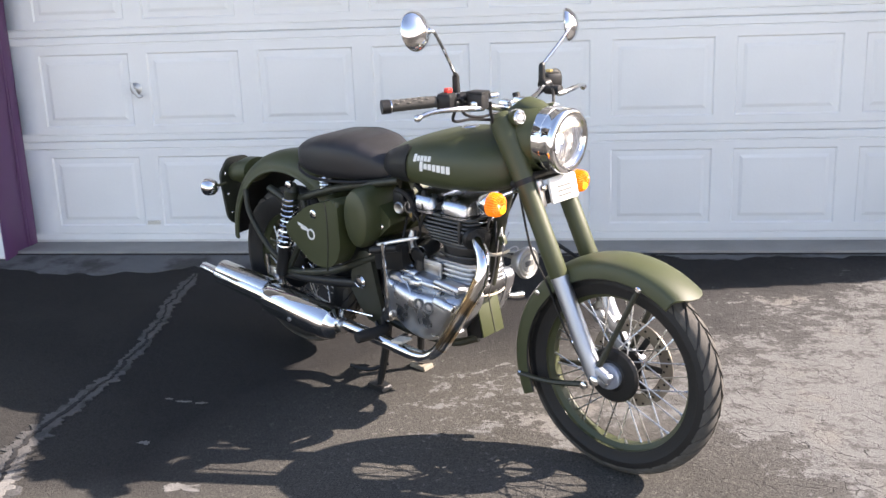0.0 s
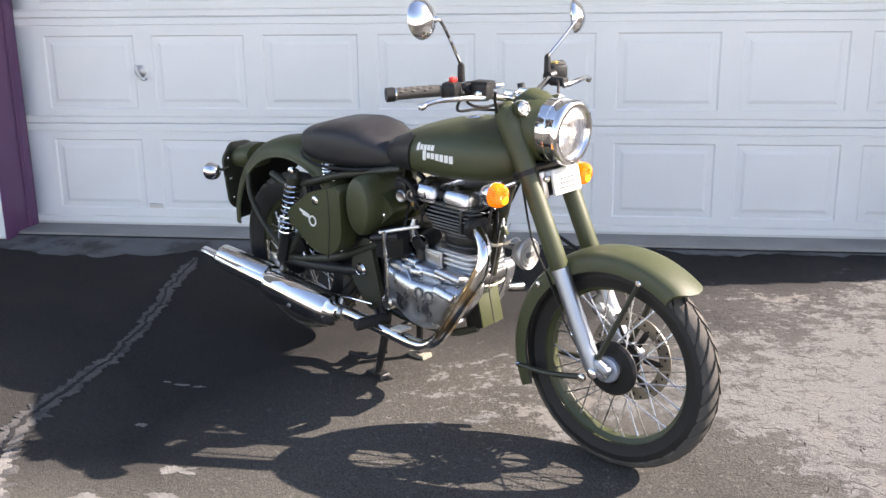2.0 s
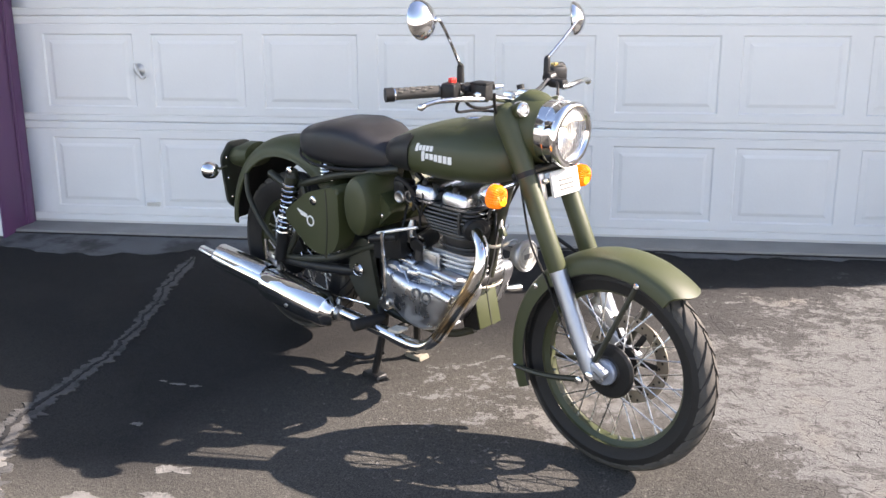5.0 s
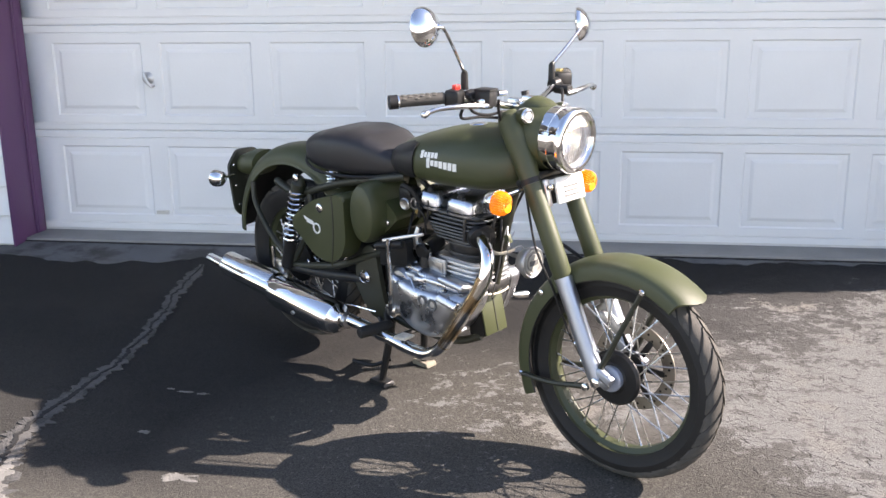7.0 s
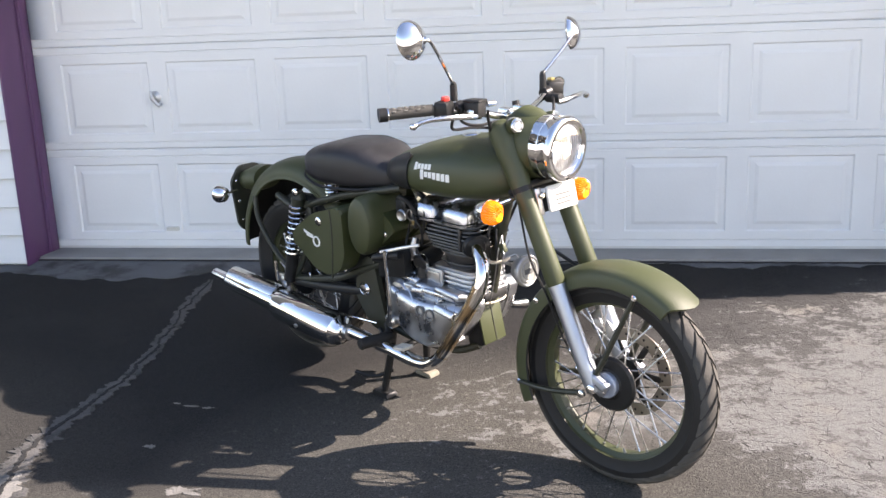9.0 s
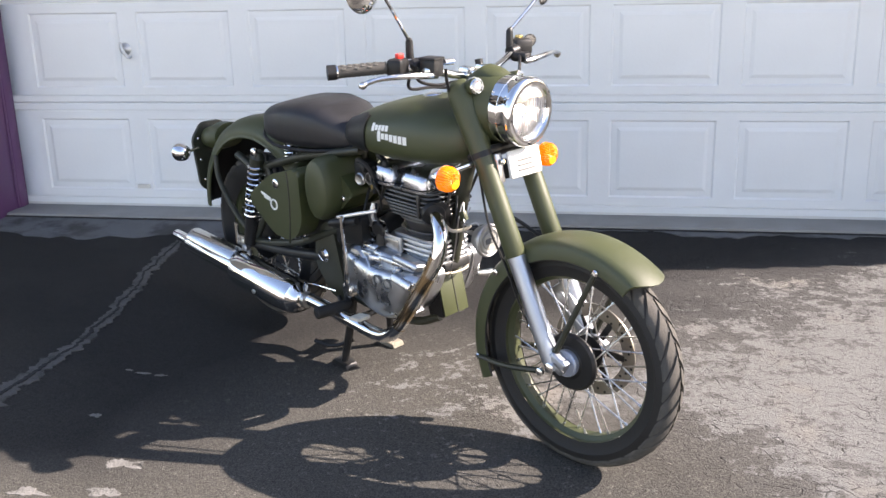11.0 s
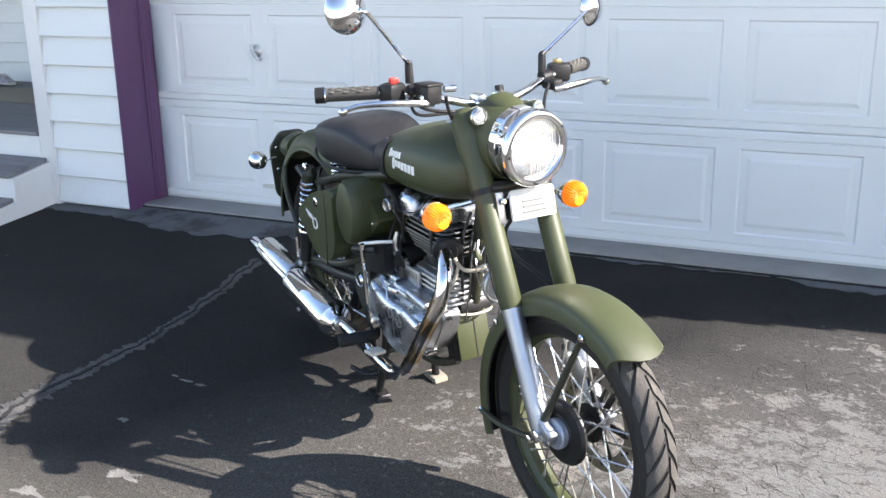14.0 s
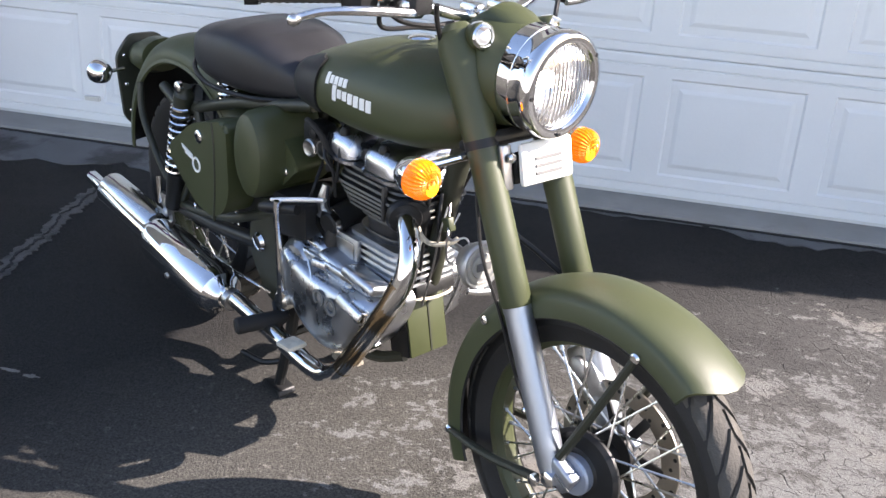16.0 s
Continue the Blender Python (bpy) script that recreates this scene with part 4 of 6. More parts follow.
def headlamp(bike):
    C = Vector((-0.288, 0.004, 1.010))
    A = Vector((1.0, 0, -0.03)).normalized()
    # nacelle: from the lamp's round mouth back over the fork tops
    bm = mesh()
    st = [(-0.352, 0.094, 0.094, 1.010, 2.0), (-0.375, 0.097, 0.099, 1.010, 2.1), (-0.400, 0.098, 0.101, 1.011, 2.2), (-0.435, 0.094, 0.096, 1.018, 2.4), (-0.470, 0.084, 0.076, 1.026, 2.5), (-0.500, 0.070, 0.048, 1.036, 2.6), (-0.515, 0.050, 0.022, 1.042, 2.4)]
    loops = []
    for x, hw, hh, zc, ex in st:
        lp = []
        for k in range(32):
            a = 2 * math.pi * k / 32
            c, s = math.cos(a), math.sin(a)
            lp.append((x, hw * math.copysign(abs(c) ** (2 / ex), c), zc + hh * math.copysign(abs(s) ** (2 / ex), s)))
        loops.append(lp)
    rings(bm, loops)
    nac = part("nacelle", steered(bm), OLIVE, bike, "olive casquette round the lamp")
    # peak of the nacelle over the bar clamp
    bm = mesh()
    rings(bm, [[(x, hw * math.cos(a), zc + hh * math.sin(a)) for a in (2 * math.pi * k / 20 for k in range(20))] for x, hw, hh, zc in ((-0.355, 0.030, 0.016, 1.088), (-0.39, 0.045, 0.028, 1.095), (-0.43, 0.056, 0.032, 1.098), (-0.465, 0.052, 0.022, 1.090), (-0.495, 0.040, 0.010, 1.078))])
    part("peak", steered(bm), OLIVE, nac)
    part("speedometer", steered(lathe(mesh(), [(0, 0.05), (0.012, 0.05), (0.016, 0.045)], (-0.470, 0, 1.090), (-0.45, 0, 1), 28)), CHROME, nac, "chrome ringed dial")
    for s in (-1, 1):
        o = Vector((-0.404, s * 0.088, 1.080))
        bm = lathe(mesh(), [(-0.06, 0.005), (-0.03, 0.019), (0.002, 0.0245), (0.010, 0.0250), (0.013, 0.0235)], o, (1, s * 0.30, 0.12), 20)
        part("hood", steered(bm), OLIVE, nac)
        bm = lathe(mesh(), [(0.006, 0.0225), (0.015, 0.0225), (0.018, 0.0190), (0.012, 0.0165)], o, (1, s * 0.30, 0.12), 20)
        pl = part("pilot_lamp", steered(bm), CHROME, nac, "small chrome pilot lamp")
        bm = lathe(mesh(), [(0.012, 0.017), (0.016, 0.012), (0.018, 0.004)], o, (1, s * 0.30, 0.12), 16)
        part("lens", steered(bm), LATCH, pl)
        part("visor", steered(tube(mesh(), [o + Vector((-0.014, 0, 0.011)), o + Vector((0.002, s * 0.002, 0.0150)), o + Vector((0.017, s * 0.003, 0.0185)), o + Vector((0.028, s * 0.004, 0.0200))], [0.011, 0.0115, 0.006, 0.001], 12)), SUNLIT_CHROME, pl, "pointed chrome peak")
    # lamp: chrome shell and rim, reflector, glass
    bm = lathe(mesh(), [(-0.075, 0.090), (-0.070, 0.0955), (-0.036, 0.0965), (-0.035, 0.0950), (-0.033, 0.0950), (-0.032, 0.0968), (-0.010, 0.0975), (-0.004, 0.0995), (0.006, 0.0992), (0.012, 0.0968), (0.0160, 0.0920), (0.0168, 0.0860), (0.0160, 0.0795), (0.012, 0.0762), (0.005, 0.0745), (0.0, 0.0745)], C, A, 64, cap=False)
    lamp = part("headlamp", steered(bm), CHROME, bike, "round chrome headlamp, lit")
    bm = lathe(mesh(), [(0.004, 0.0745), (-0.02, 0.069), (-0.045, 0.052), (-0.058, 0.030), (-0.062, 0.014)], C, A, 48, cap=False)
    part("reflector", steered(bm), REFLECTOR, lamp)
    part("bulb", steered(lathe(mesh(), [(-0.06, 0.012), (-0.035, 0.014), (-0.022, 0.012), (-0.018, 0.004)], C, A, 16)), BULB, lamp, "glowing bulb")
    bm = lathe(mesh(), [(0.002, 0.0745), (0.008, 0.062), (0.013, 0.038), (0.015, 0.001), (0.019, 0.0011), (0.017, 0.038), (0.012, 0.062), (0.006, 0.0745)], C, A, 48, cap=False)
    ob = part("lens", steered(bm), GLASS, lamp, "clear fluted glass")
    ob.visible_shadow = False
    for a in (35, 188, 268):
        o = C + Vector((0.0145, 0.088 * math.cos(radians(a)), 0.088 * math.sin(radians(a))))
        part("screw", steered(lathe(mesh(), [(0, 0.004), (0.004, 0.004)], o, A, 8)), BLACK, lamp)
    # pale regulator plate between the fork legs
    bm = box(mesh(), (-0.306, 0.018, 0.862), (0.014, 0.140, 0.080), 0.008, Matrix.Rotation(radians(-14), 3, 'Y'))
    pl = part("front_plate", steered(bm), IVORY, bike, "pale plate with three dark slots below the lamp")
    for k in range(3):
        bm = box(mesh(), (-0.3000 + 0.0033 * k, 0.016, 0.872 - 0.0135 * k), (0.004, 0.070, 0.0055), 0, Matrix.Rotation(radians(-14), 3, 'Y'))
        part("slot", steered(bm), SLOT, pl)
    bm = box(mesh(), (-0.326, -0.070, 0.856), (0.018, 0.024, 0.084), 0.004, Matrix.Rotation(radians(-14), 3, 'Y'))
    br = part("plate_bracket", steered(bm), STEEL, bike)
    part("bolt", steered(lathe(mesh(), [(0, 0.009), (0.006, 0.009), (0.009, 0.005)], (-0.317, -0.068, 0.876), (1, 0, 0.2), 10)), CHROME, br)
    bm = box(mesh(), (-0.335, 0.0, 0.845), (0.04, 0.10, 0.05), 0.006)
    part("plate_backing", steered(bm), BLACK, bike)
    # indicators
    for s in (-1, 1):
        o = Vector((-0.402, s * (0.226 if s < 0 else 0.213), 0.845 if s < 0 else 0.839))
        ax = (1.0, 0, -0.02)
        bm = lathe(mesh(), [(-0.034, 0.006), (-0.030, 0.018), (-0.015, 0.030), (0.006, 0.036), (0.014, 0.037)], o, ax, 28)
        ind = part("indicator", steered(bm), CHROME, bike, "chrome turn indicator with amber lens")
        bm = lathe(mesh(), [(0.014, 0.036), (0.030, 0.0365), (0.042, 0.033), (0.050, 0.024), (0.053, 0.010), (0.0535, 0.001)], o, ax, 56)
        c0, axv = Vector(o), Vector(ax).normalized()
        for v in bm.verts:
            d = v.co - c0
            h = d.dot(axv)
            q = d - axv * h
            a = math.atan2(q.z, q.y)
            k = round(a / (2 * math.pi) * 56) % 2
            v.co = c0 + axv * (h - 0.0022 * k * min(1, q.length / 0.02)) + q * (1 - 0.03 * k)
        part("lens", steered(bm), AMBER, ind, "ribbed amber lens", 15)
        gl = o + Vector((0.0, -s * 0.004, -0.010))
        part("lens_core", steered(lathe(mesh(), [(0.040, 0.0155), (0.0515, 0.0145), (0.0530, 0.009), (0.0536, 0.001)], gl, ax, 20)), GLOW, ind, "glowing yellow middle of the lens")
        for r in (0.010, 0.021):
            hh = 0.0535 - (r / 0.036) ** 2.6 * 0.016
            bm = lathe(mesh(), [(hh - 0.002, r - 0.002), (hh + 0.0014, r), (hh - 0.002, r + 0.002)], o, ax, 24, cap=False)
            part("rib", steered(bm), AMBER, ind)
        bm = tube(mesh(), [o + Vector((-0.018, -s * 0.012, 0)), o + Vector((0.012, -s * 0.125, 0.02))], 0.008, 10, smooth=False)
        part("stem", steered(bm), CHROME, ind)


def handlebar(bike):
    pts = [(-0.630, 0.43), (-0.58, 0.36), (-0.535, 0.29), (-0.515, 0.21), (-0.490, 0.12), (-0.480, 0.05)]
    zs = [1.142, 1.146, 1.148, 1.138, 1.112, 1.098]
    line = [(-0.622, -0.412, 1.132), (-0.5845, -0.3525, 1.1355), (-0.546, -0.292, 1.139), (-0.515, -0.210, 1.132), (-0.490, -0.120, 1.112), (-0.480, -0.050, 1.098)] + [(x, y, z) for (x, y), z in reversed(list(zip(pts, zs)))]
    bar = part("handlebar", barred(tube(mesh(), line, 0.0112, 14)), CHROME, bike, "chrome handlebar")
    for s in (-1, 1):
        a, b = (Vector((-0.624, -0.415, 1.132)), Vector((-0.545, -0.290, 1.139))) if s < 0 else (Vector((-0.632, 0.432, 1.142)), Vector((-0.545, 0.305, 1.149)))
        bm = mesh()
        n = 24
        rr = [0.0164 + 0.0014 * (k % 2) for k in range(n)]
        tube(bm, [a + (b - a) * k / (n - 1) for k in range(n)], rr, 16, smooth=False)
        gr = part("grip", barred(bm), GRIP, bar, "ribbed dark grey rubber grip")
        bm = tube(mesh(), [a + (a - b) * 0.09, a + (b - a) * 0.07], [0.0205, 0.0205], 18, smooth=False)
        part("bar_end", barred(bm), BLACK, bar)
        part("collar", barred(tube(mesh(), [a + (b - a) * 0.075, a + (b - a) * 0.10], [0.0195, 0.0195], 18, smooth=False)), CHROME, bar)
        for k in range(6):
            for w in range(3):
                c = a + (b - a) * (0.20 + 0.12 * k)
                ang = 0.5 + w * 0.7 + 0.35 * (k % 2)
                u = (b - a).normalized().cross(Vector((0, 0, 1))).normalized()
                o = c + (u * -s * math.cos(ang) + Vector((0, 0, 1)) * math.sin(ang)) * 0.0172
                part("ridge", barred(box(mesh(), o, (0.011, 0.006, 0.003), 0.001, Matrix.Rotation(math.atan2((b - a).y, (b - a).x), 3, 'Z'))), IVORY_DULL, gr)
        # switch housing
        c = Vector((-0.528, s * 0.262, 1.138 if s < 0 else 1.146))
        bm = box(mesh(), c, (0.048, 0.062, 0.052), 0.012, Matrix.Rotation(radians(-s * 20), 3, 'Z'))
        sw = part("switch_housing", barred(bm), BLACK, bar, "black switch housing")
        if s < 0:
            part("kill_switch", barred(box(mesh(), c + Vector((0.006, 0.0, 0.032)), (0.016, 0.022, 0.014), 0.003)), RED, bar, "red engine stop switch")
        else:
            part("horn_button", barred(box(mesh(), c + Vector((-0.012, 0.004, 0.030)), (0.02, 0.02, 0.01), 0.003)), BRASS, bar)
        # lever and its clamp
        bm = tube(mesh(), [(-0.452, s * 0.190, 1.116), (-0.446, s * 0.225, 1.120), (-0.455, s * 0.300, 1.126), (-0.482, s * 0.368, 1.124), (-0.496, s * 0.402, 1.116), (-0.500, s * 0.412, 1.112)], [0.009, 0.0095, 0.0085, 0.007, 0.007, 0.010], 10)
        lv = part("lever", barred(bm), ALLOY, bar, "polished alloy lever with ball end")
        part("ball", barred(lathe(mesh(), [(-0.011, 0.002), (-0.008, 0.008), (0, 0.011), (0.008, 0.008), (0.011, 0.002)], (-0.503, s * 0.414, 1.110), (0, 1, 0), 14)), ALLOY, bar)
        bm = box(mesh(), (-0.480, s * 0.205, 1.125), (0.060, 0.034, 0.030), 0.008)
        part("lever_clamp", barred(bm), ALLOY if s < 0 else BLACK, bar)
        part("clamp", barred(lathe(mesh(), [(-0.016, 0.018), (-0.012, 0.021), (0.012, 0.021), (0.016, 0.018)], (-0.515, s * 0.208, 1.138), (0.1, 1, 0.2), 16)), BLACK, bar)
    # master cylinder on the near side
    bm = box(mesh(), (-0.466, -0.194, 1.137), (0.050, 0.050, 0.048), 0.006, Matrix.Rotation(radians(12), 3, 'Z'))
    mc = part("brake_reservoir", barred(bm), BLACK, bar, "square black brake fluid reservoir")
    part("cover", barred(box(mesh(), (-0.466, -0.194, 1.162), (0.054, 0.054, 0.008), 0.003, Matrix.Rotation(radians(12), 3, 'Z'))), BLACK, bar)
    part("banjo", barred(lathe(mesh(), [(0, 0.009), (0.03, 0.009), (0.034, 0.006)], (-0.455, -0.155, 1.148), (0.2, 1, 0), 10)), CHROME, bar)
    part("choke_knob", barred(tube(mesh(), [(-0.51, 0.055, 1.08), (-0.512, 0.055, 1.108), (-0.513, 0.055, 1.112), (-0.518, 0.055, 1.130)], [0.005, 0.005, 0.012, 0.012], 10, smooth=False)), BLACK, bar)
    for y in (-0.035, 0.035):
        part("bar_clamp", barred(box(mesh(), (-0.482, y, 1.102), (0.05, 0.026, 0.04), 0.008)), ALLOY, bar)
    # cables looping ahead of the tank
    for i, pts in enumerate((
            [(-0.50, -0.24, 1.15), (-0.54, -0.17, 1.09), (-0.57, -0.06, 1.062), (-0.58, 0.05, 1.06), (-0.56, 0.12, 1.04), (-0.60, 0.05, 0.95)],
            [(-0.50, -0.23, 1.145), (-0.60, -0.15, 1.06), (-0.62, -0.02, 1.045), (-0.57, 0.06, 1.02), (-0.55, 0.05, 0.90)],
            [(-0.455, -0.150, 1.128), (-0.462, -0.140, 1.100), (-0.468, -0.120, 1.060), (-0.478, -0.085, 1.020), (-0.490, -0.050, 0.960)],
            [(-0.49, 0.21, 1.14), (-0.44, 0.15, 1.10), (-0.45, 0.145, 1.00), (-0.50, 0.10, 0.88), (-0.58, 0.08, 0.70)])):
        part("cable", barred(tube(mesh(), pts, 0.0048, 8)), BLACK, bike)
    # mirrors, as they stand
    for s, base, kink, c in ((-1, (-0.533, -0.209, 1.165), (-0.490, -0.338, 1.358), (-0.524, -0.372, 1.360)), (1, (-0.527, 0.198, 1.142), (-0.524, 0.378, 1.314), (-0.552, 0.386, 1.300))):
        b, k, c = Vector(base), Vector(kink), Vector(c)
        up = b + Vector((0, 0, 0.048))
        bm = tube(mesh(), [b, up, up + Vector((0, 0, 0.003)), up + (k - up) * 0.05], [0.0115, 0.0105, 0.008, 0.006], 12, smooth=False)
        mr = part("mirror", bm, BLACK, bike, "round chrome mirror on a bent stem")
        bm = tube(mesh(), [up, up + (k - up) * 0.45 + Vector((0.004, s * 0.004, 0.004)), up + (k - up) * 0.9, k + (c - k) * 0.12, k + (c - k) * 0.55], [0.0052, 0.005, 0.005, 0.0055, 0.006], 10)
        part("stem", bm, CHROME, mr)
        d = Vector((1.0, 0.10, 0.16) if s < 0 else (0.80, 0.50, 0.10)).normalized()
        bm = lathe(mesh(), [(-0.014, 0.051), (-0.010, 0.0555), (-0.004, 0.0555), (0.007, 0.050), (0.021, 0.036), (0.029, 0.017), (0.0315, 0.001)], c, d, 36)
        part("shell", bm, CHROME, mr)
        bm = lathe(mesh(), [(-0.0145, 0.050), (-0.0155, 0.048)], c, d, 36)
        part("glass", bm, CHROME, mr)
        part("ball_joint", lathe(mesh(), [(-0.010, 0.004), (-0.006, 0.010), (0.004, 0.011), (0.012, 0.006)], k + (c - k) * 0.35, (c - k), 12), CHROME, mr)


TANK = [(-0.392, 0.045, 0.915, 0.972), (-0.405, 0.075, 0.880, 0.990), (-0.44, 0.118, 0.856, 1.004), (-0.50, 0.150, 0.836, 1.014), (-0.58, 0.168, 0.826, 1.018), (-0.68, 0.172, 0.820, 1.012), (-0.77, 0.164, 0.819, 0.994), (-0.85, 0.152, 0.822, 0.970), (-0.92, 0.134, 0.827, 0.944), (-0.965, 0.108, 0.836, 0.922), (-0.99, 0.075, 0.850, 0.905), (-1.00, 0.045, 0.862, 0.893)]


def tank_at(x, a, lift=0.0):
    """A point of the tank's skin at x and at the angle a round it, lifted off it."""
    T = TANK
    k = 0
    while k < len(T) - 2 and x < T[k + 1][0]:
        k += 1
    f = (x - T[k][0]) / (T[k + 1][0] - T[k][0])
    f = max(0.0, min(1.0, f))
    p0, p1, p2, p3 = T[max(k - 1, 0)], T[k], T[k + 1], T[min(k + 2, len(T) - 1)]
    hw, z0, z1 = (0.5 * (2 * p1[i] + (p2[i] - p0[i]) * f + (2 * p0[i] - 5 * p1[i] + 4 * p2[i] - p3[i]) * f * f + (3 * p1[i] - p0[i] - 3 * p2[i] + p3[i]) * f ** 3) for i in (1, 2, 3))
    c, s = math.cos(a), math.sin(a)
    e = 2.0 / (2.35 if s > 0 else 3.2)
    zc, hh = z0 + (z1 - z0) * 0.42, None
    hh = (z1 - zc) if s > 0 else (zc - z0)
    n = Vector((0, c / hw, s / hh)).normalized()
    return Vector((x, hw * math.copysign(abs(c) ** e, c), zc + hh * math.copysign(abs(s) ** e, s))) + n * lift


def skin_patch(x0, x1, a0, a1, lift, nx=10, na=8, shape=None):
    """A thin raised patch that follows the tank's skin."""
    bm = mesh()
    grid = []
    for layer in (0.0, lift):
        g = []
        for i in range(nx + 1):
            fx = i / nx
            r0, r1 = shape(fx) if shape else (0.0, 1.0)
            g.append([bm.verts.new(tank_at(x0 + (x1 - x0) * fx, a0 + (a1 - a0) * (r0 + (r1 - r0) * j / na), layer)) for j in range(na + 1)])
        grid.append(g)
    lo, hi = grid
    for i in range(nx):
        for j in range(na):
            bm.faces.new((hi[i][j], hi[i + 1][j], hi[i + 1][j + 1], hi[i][j + 1]))
    ring_lo = [lo[i][0] for i in range(nx + 1)] + [lo[nx][j] for j in range(1, na + 1)] + [lo[i][na] for i in range(nx - 1, -1, -1)] + [lo[0][j] for j in range(na - 1, 0, -1)]
    ring_hi = [hi[i][0] for i in range(nx + 1)] + [hi[nx][j] for j in range(1, na + 1)] + [hi[i][na] for i in range(nx - 1, -1, -1)] + [hi[0][j] for j in range(na - 1, 0, -1)]
    n = len(ring_lo)
    for k in range(n):
        j = (k + 1) % n
        bm.faces.new((ring_lo[k], ring_lo[j], ring_hi[j], ring_hi[k]))
    return bm


def tank_and_seat(bike):
    bm = mesh()
    xs = []
    for a, b in zip(TANK, TANK[1:]):
        xs += [a[0] + (b[0] - a[0]) * k / 4 for k in range(4)]
    xs.append(TANK[-1][0])
    rings(bm, [[tank_at(x, 2 * math.pi * k / 48) for k in range(48)] for x in xs])
    tank = part("fuel_tank", bm, OLIVE, bike, "olive teardrop fuel tank")
    for s in (-1, 1):
        flip = (lambda a: math.pi - a) if s < 0 else (lambda a: a)
        part("knee_pad", skin_patch(-0.812, -0.985, flip(-0.85), flip(0.85), 0.006, 14, 10, lambda f: (0.10 + 0.12 * f, 0.98 - 0.05 * f) if f > 0.1 else (0.2, 0.9)), BLACK, tank, "black rubber knee pad")
        # two lines of plain white marks where the maker's name stands
        for x0, x1, a0, a1 in ((-0.775, -0.688, 0.185, 0.335), (-0.742, -0.604, 0.0, 0.125)):
            n = 5 if x0 < -0.75 else 7
            for k in range(n):
                w = (x1 - x0) / n
                xa, xb = x0 + w * k, x0 + w * (k + 0.76)
                top = a1 + (0.05 if k == 0 else 0.0) - (xa + 0.7) * 0.35
                bot = a0 - (0.03 if k == 0 else 0.0) - (xa + 0.7) * 0.35
                part("mark", skin_patch(xa, xb, flip(bot), flip(top), 0.0012, 3, 3), WHITE, tank, "plain white mark")
    bm = lathe(mesh(), [(0, 0.030), (0.006, 0.030), (0.011, 0.026), (0.014, 0.016), (0.015, 0.001)], (-0.665, 0.0, 1.006), (-0.05, 0, 1), 32)
    part("filler_cap", bm, CHROME, tank, "chrome filler cap")
    # saddle
    S = [(-1.455, 0.050, 0.835, 0.868), (-1.440, 0.095, 0.808, 0.886), (-1.395, 0.130, 0.790, 0.908), (-1.30, 0.150, 0.778, 0.934), (-1.20, 0.150, 0.780, 0.944), (-1.11, 0.134, 0.785, 0.934), (-1.05, 0.112, 0.792, 0.908), (-1.00, 0.090, 0.800, 0.880), (-0.975, 0.070, 0.812, 0.862)]
    bm = mesh()
    loops = []
    for p in spline([(x, hw, z0) for x, hw, z0, z1 in S], 4):
        x, hw, z0 = p
        z1 = np.interp(x, [s[0] for s in S], [s[3] for s in S])
        lp = []
        for k in range(36):
            a = 2 * math.pi * k / 36
            c, s = math.cos(a), math.sin(a)
            e = 2 / (3.2 if s > 0 else 4.5)
            lp.append((x, hw * math.copysign(abs(c) ** e, c), (z0 + z1) / 2 + (z1 - z0) / 2 * math.copysign(abs(s) ** e, s)))
        loops.append(lp)
    rings(bm, loops)
    st = part("saddle", bm, LEATHER, bike, "dark brown-black leatherette solo saddle")
    bm = mesh()
    rim = [(x, hw * 1.01, z0 + 0.006) for x, hw, z0, z1 in S]
    tube(bm, [(x, -y, z) for x, y, z in rim] , 0.006, 8, 4)
    tube(bm, rim, 0.006, 8, 4)
    part("piping", bm, BLACK, st)
    for s in (-1, 1):
        bm = mesh()
        pts = []
        for k in range(0, 60):
            a = k * 2 * math.pi / 10
            pts.append((-1.300 + 0.022 * math.cos(a), s * 0.095 + 0.022 * math.sin(a), 0.715 + 0.075 * k / 59))
        tube(bm, pts, 0.0042, 6, 1, smooth=False)
        part("saddle_spring", bm, CHROME, st, "chrome saddle spring")


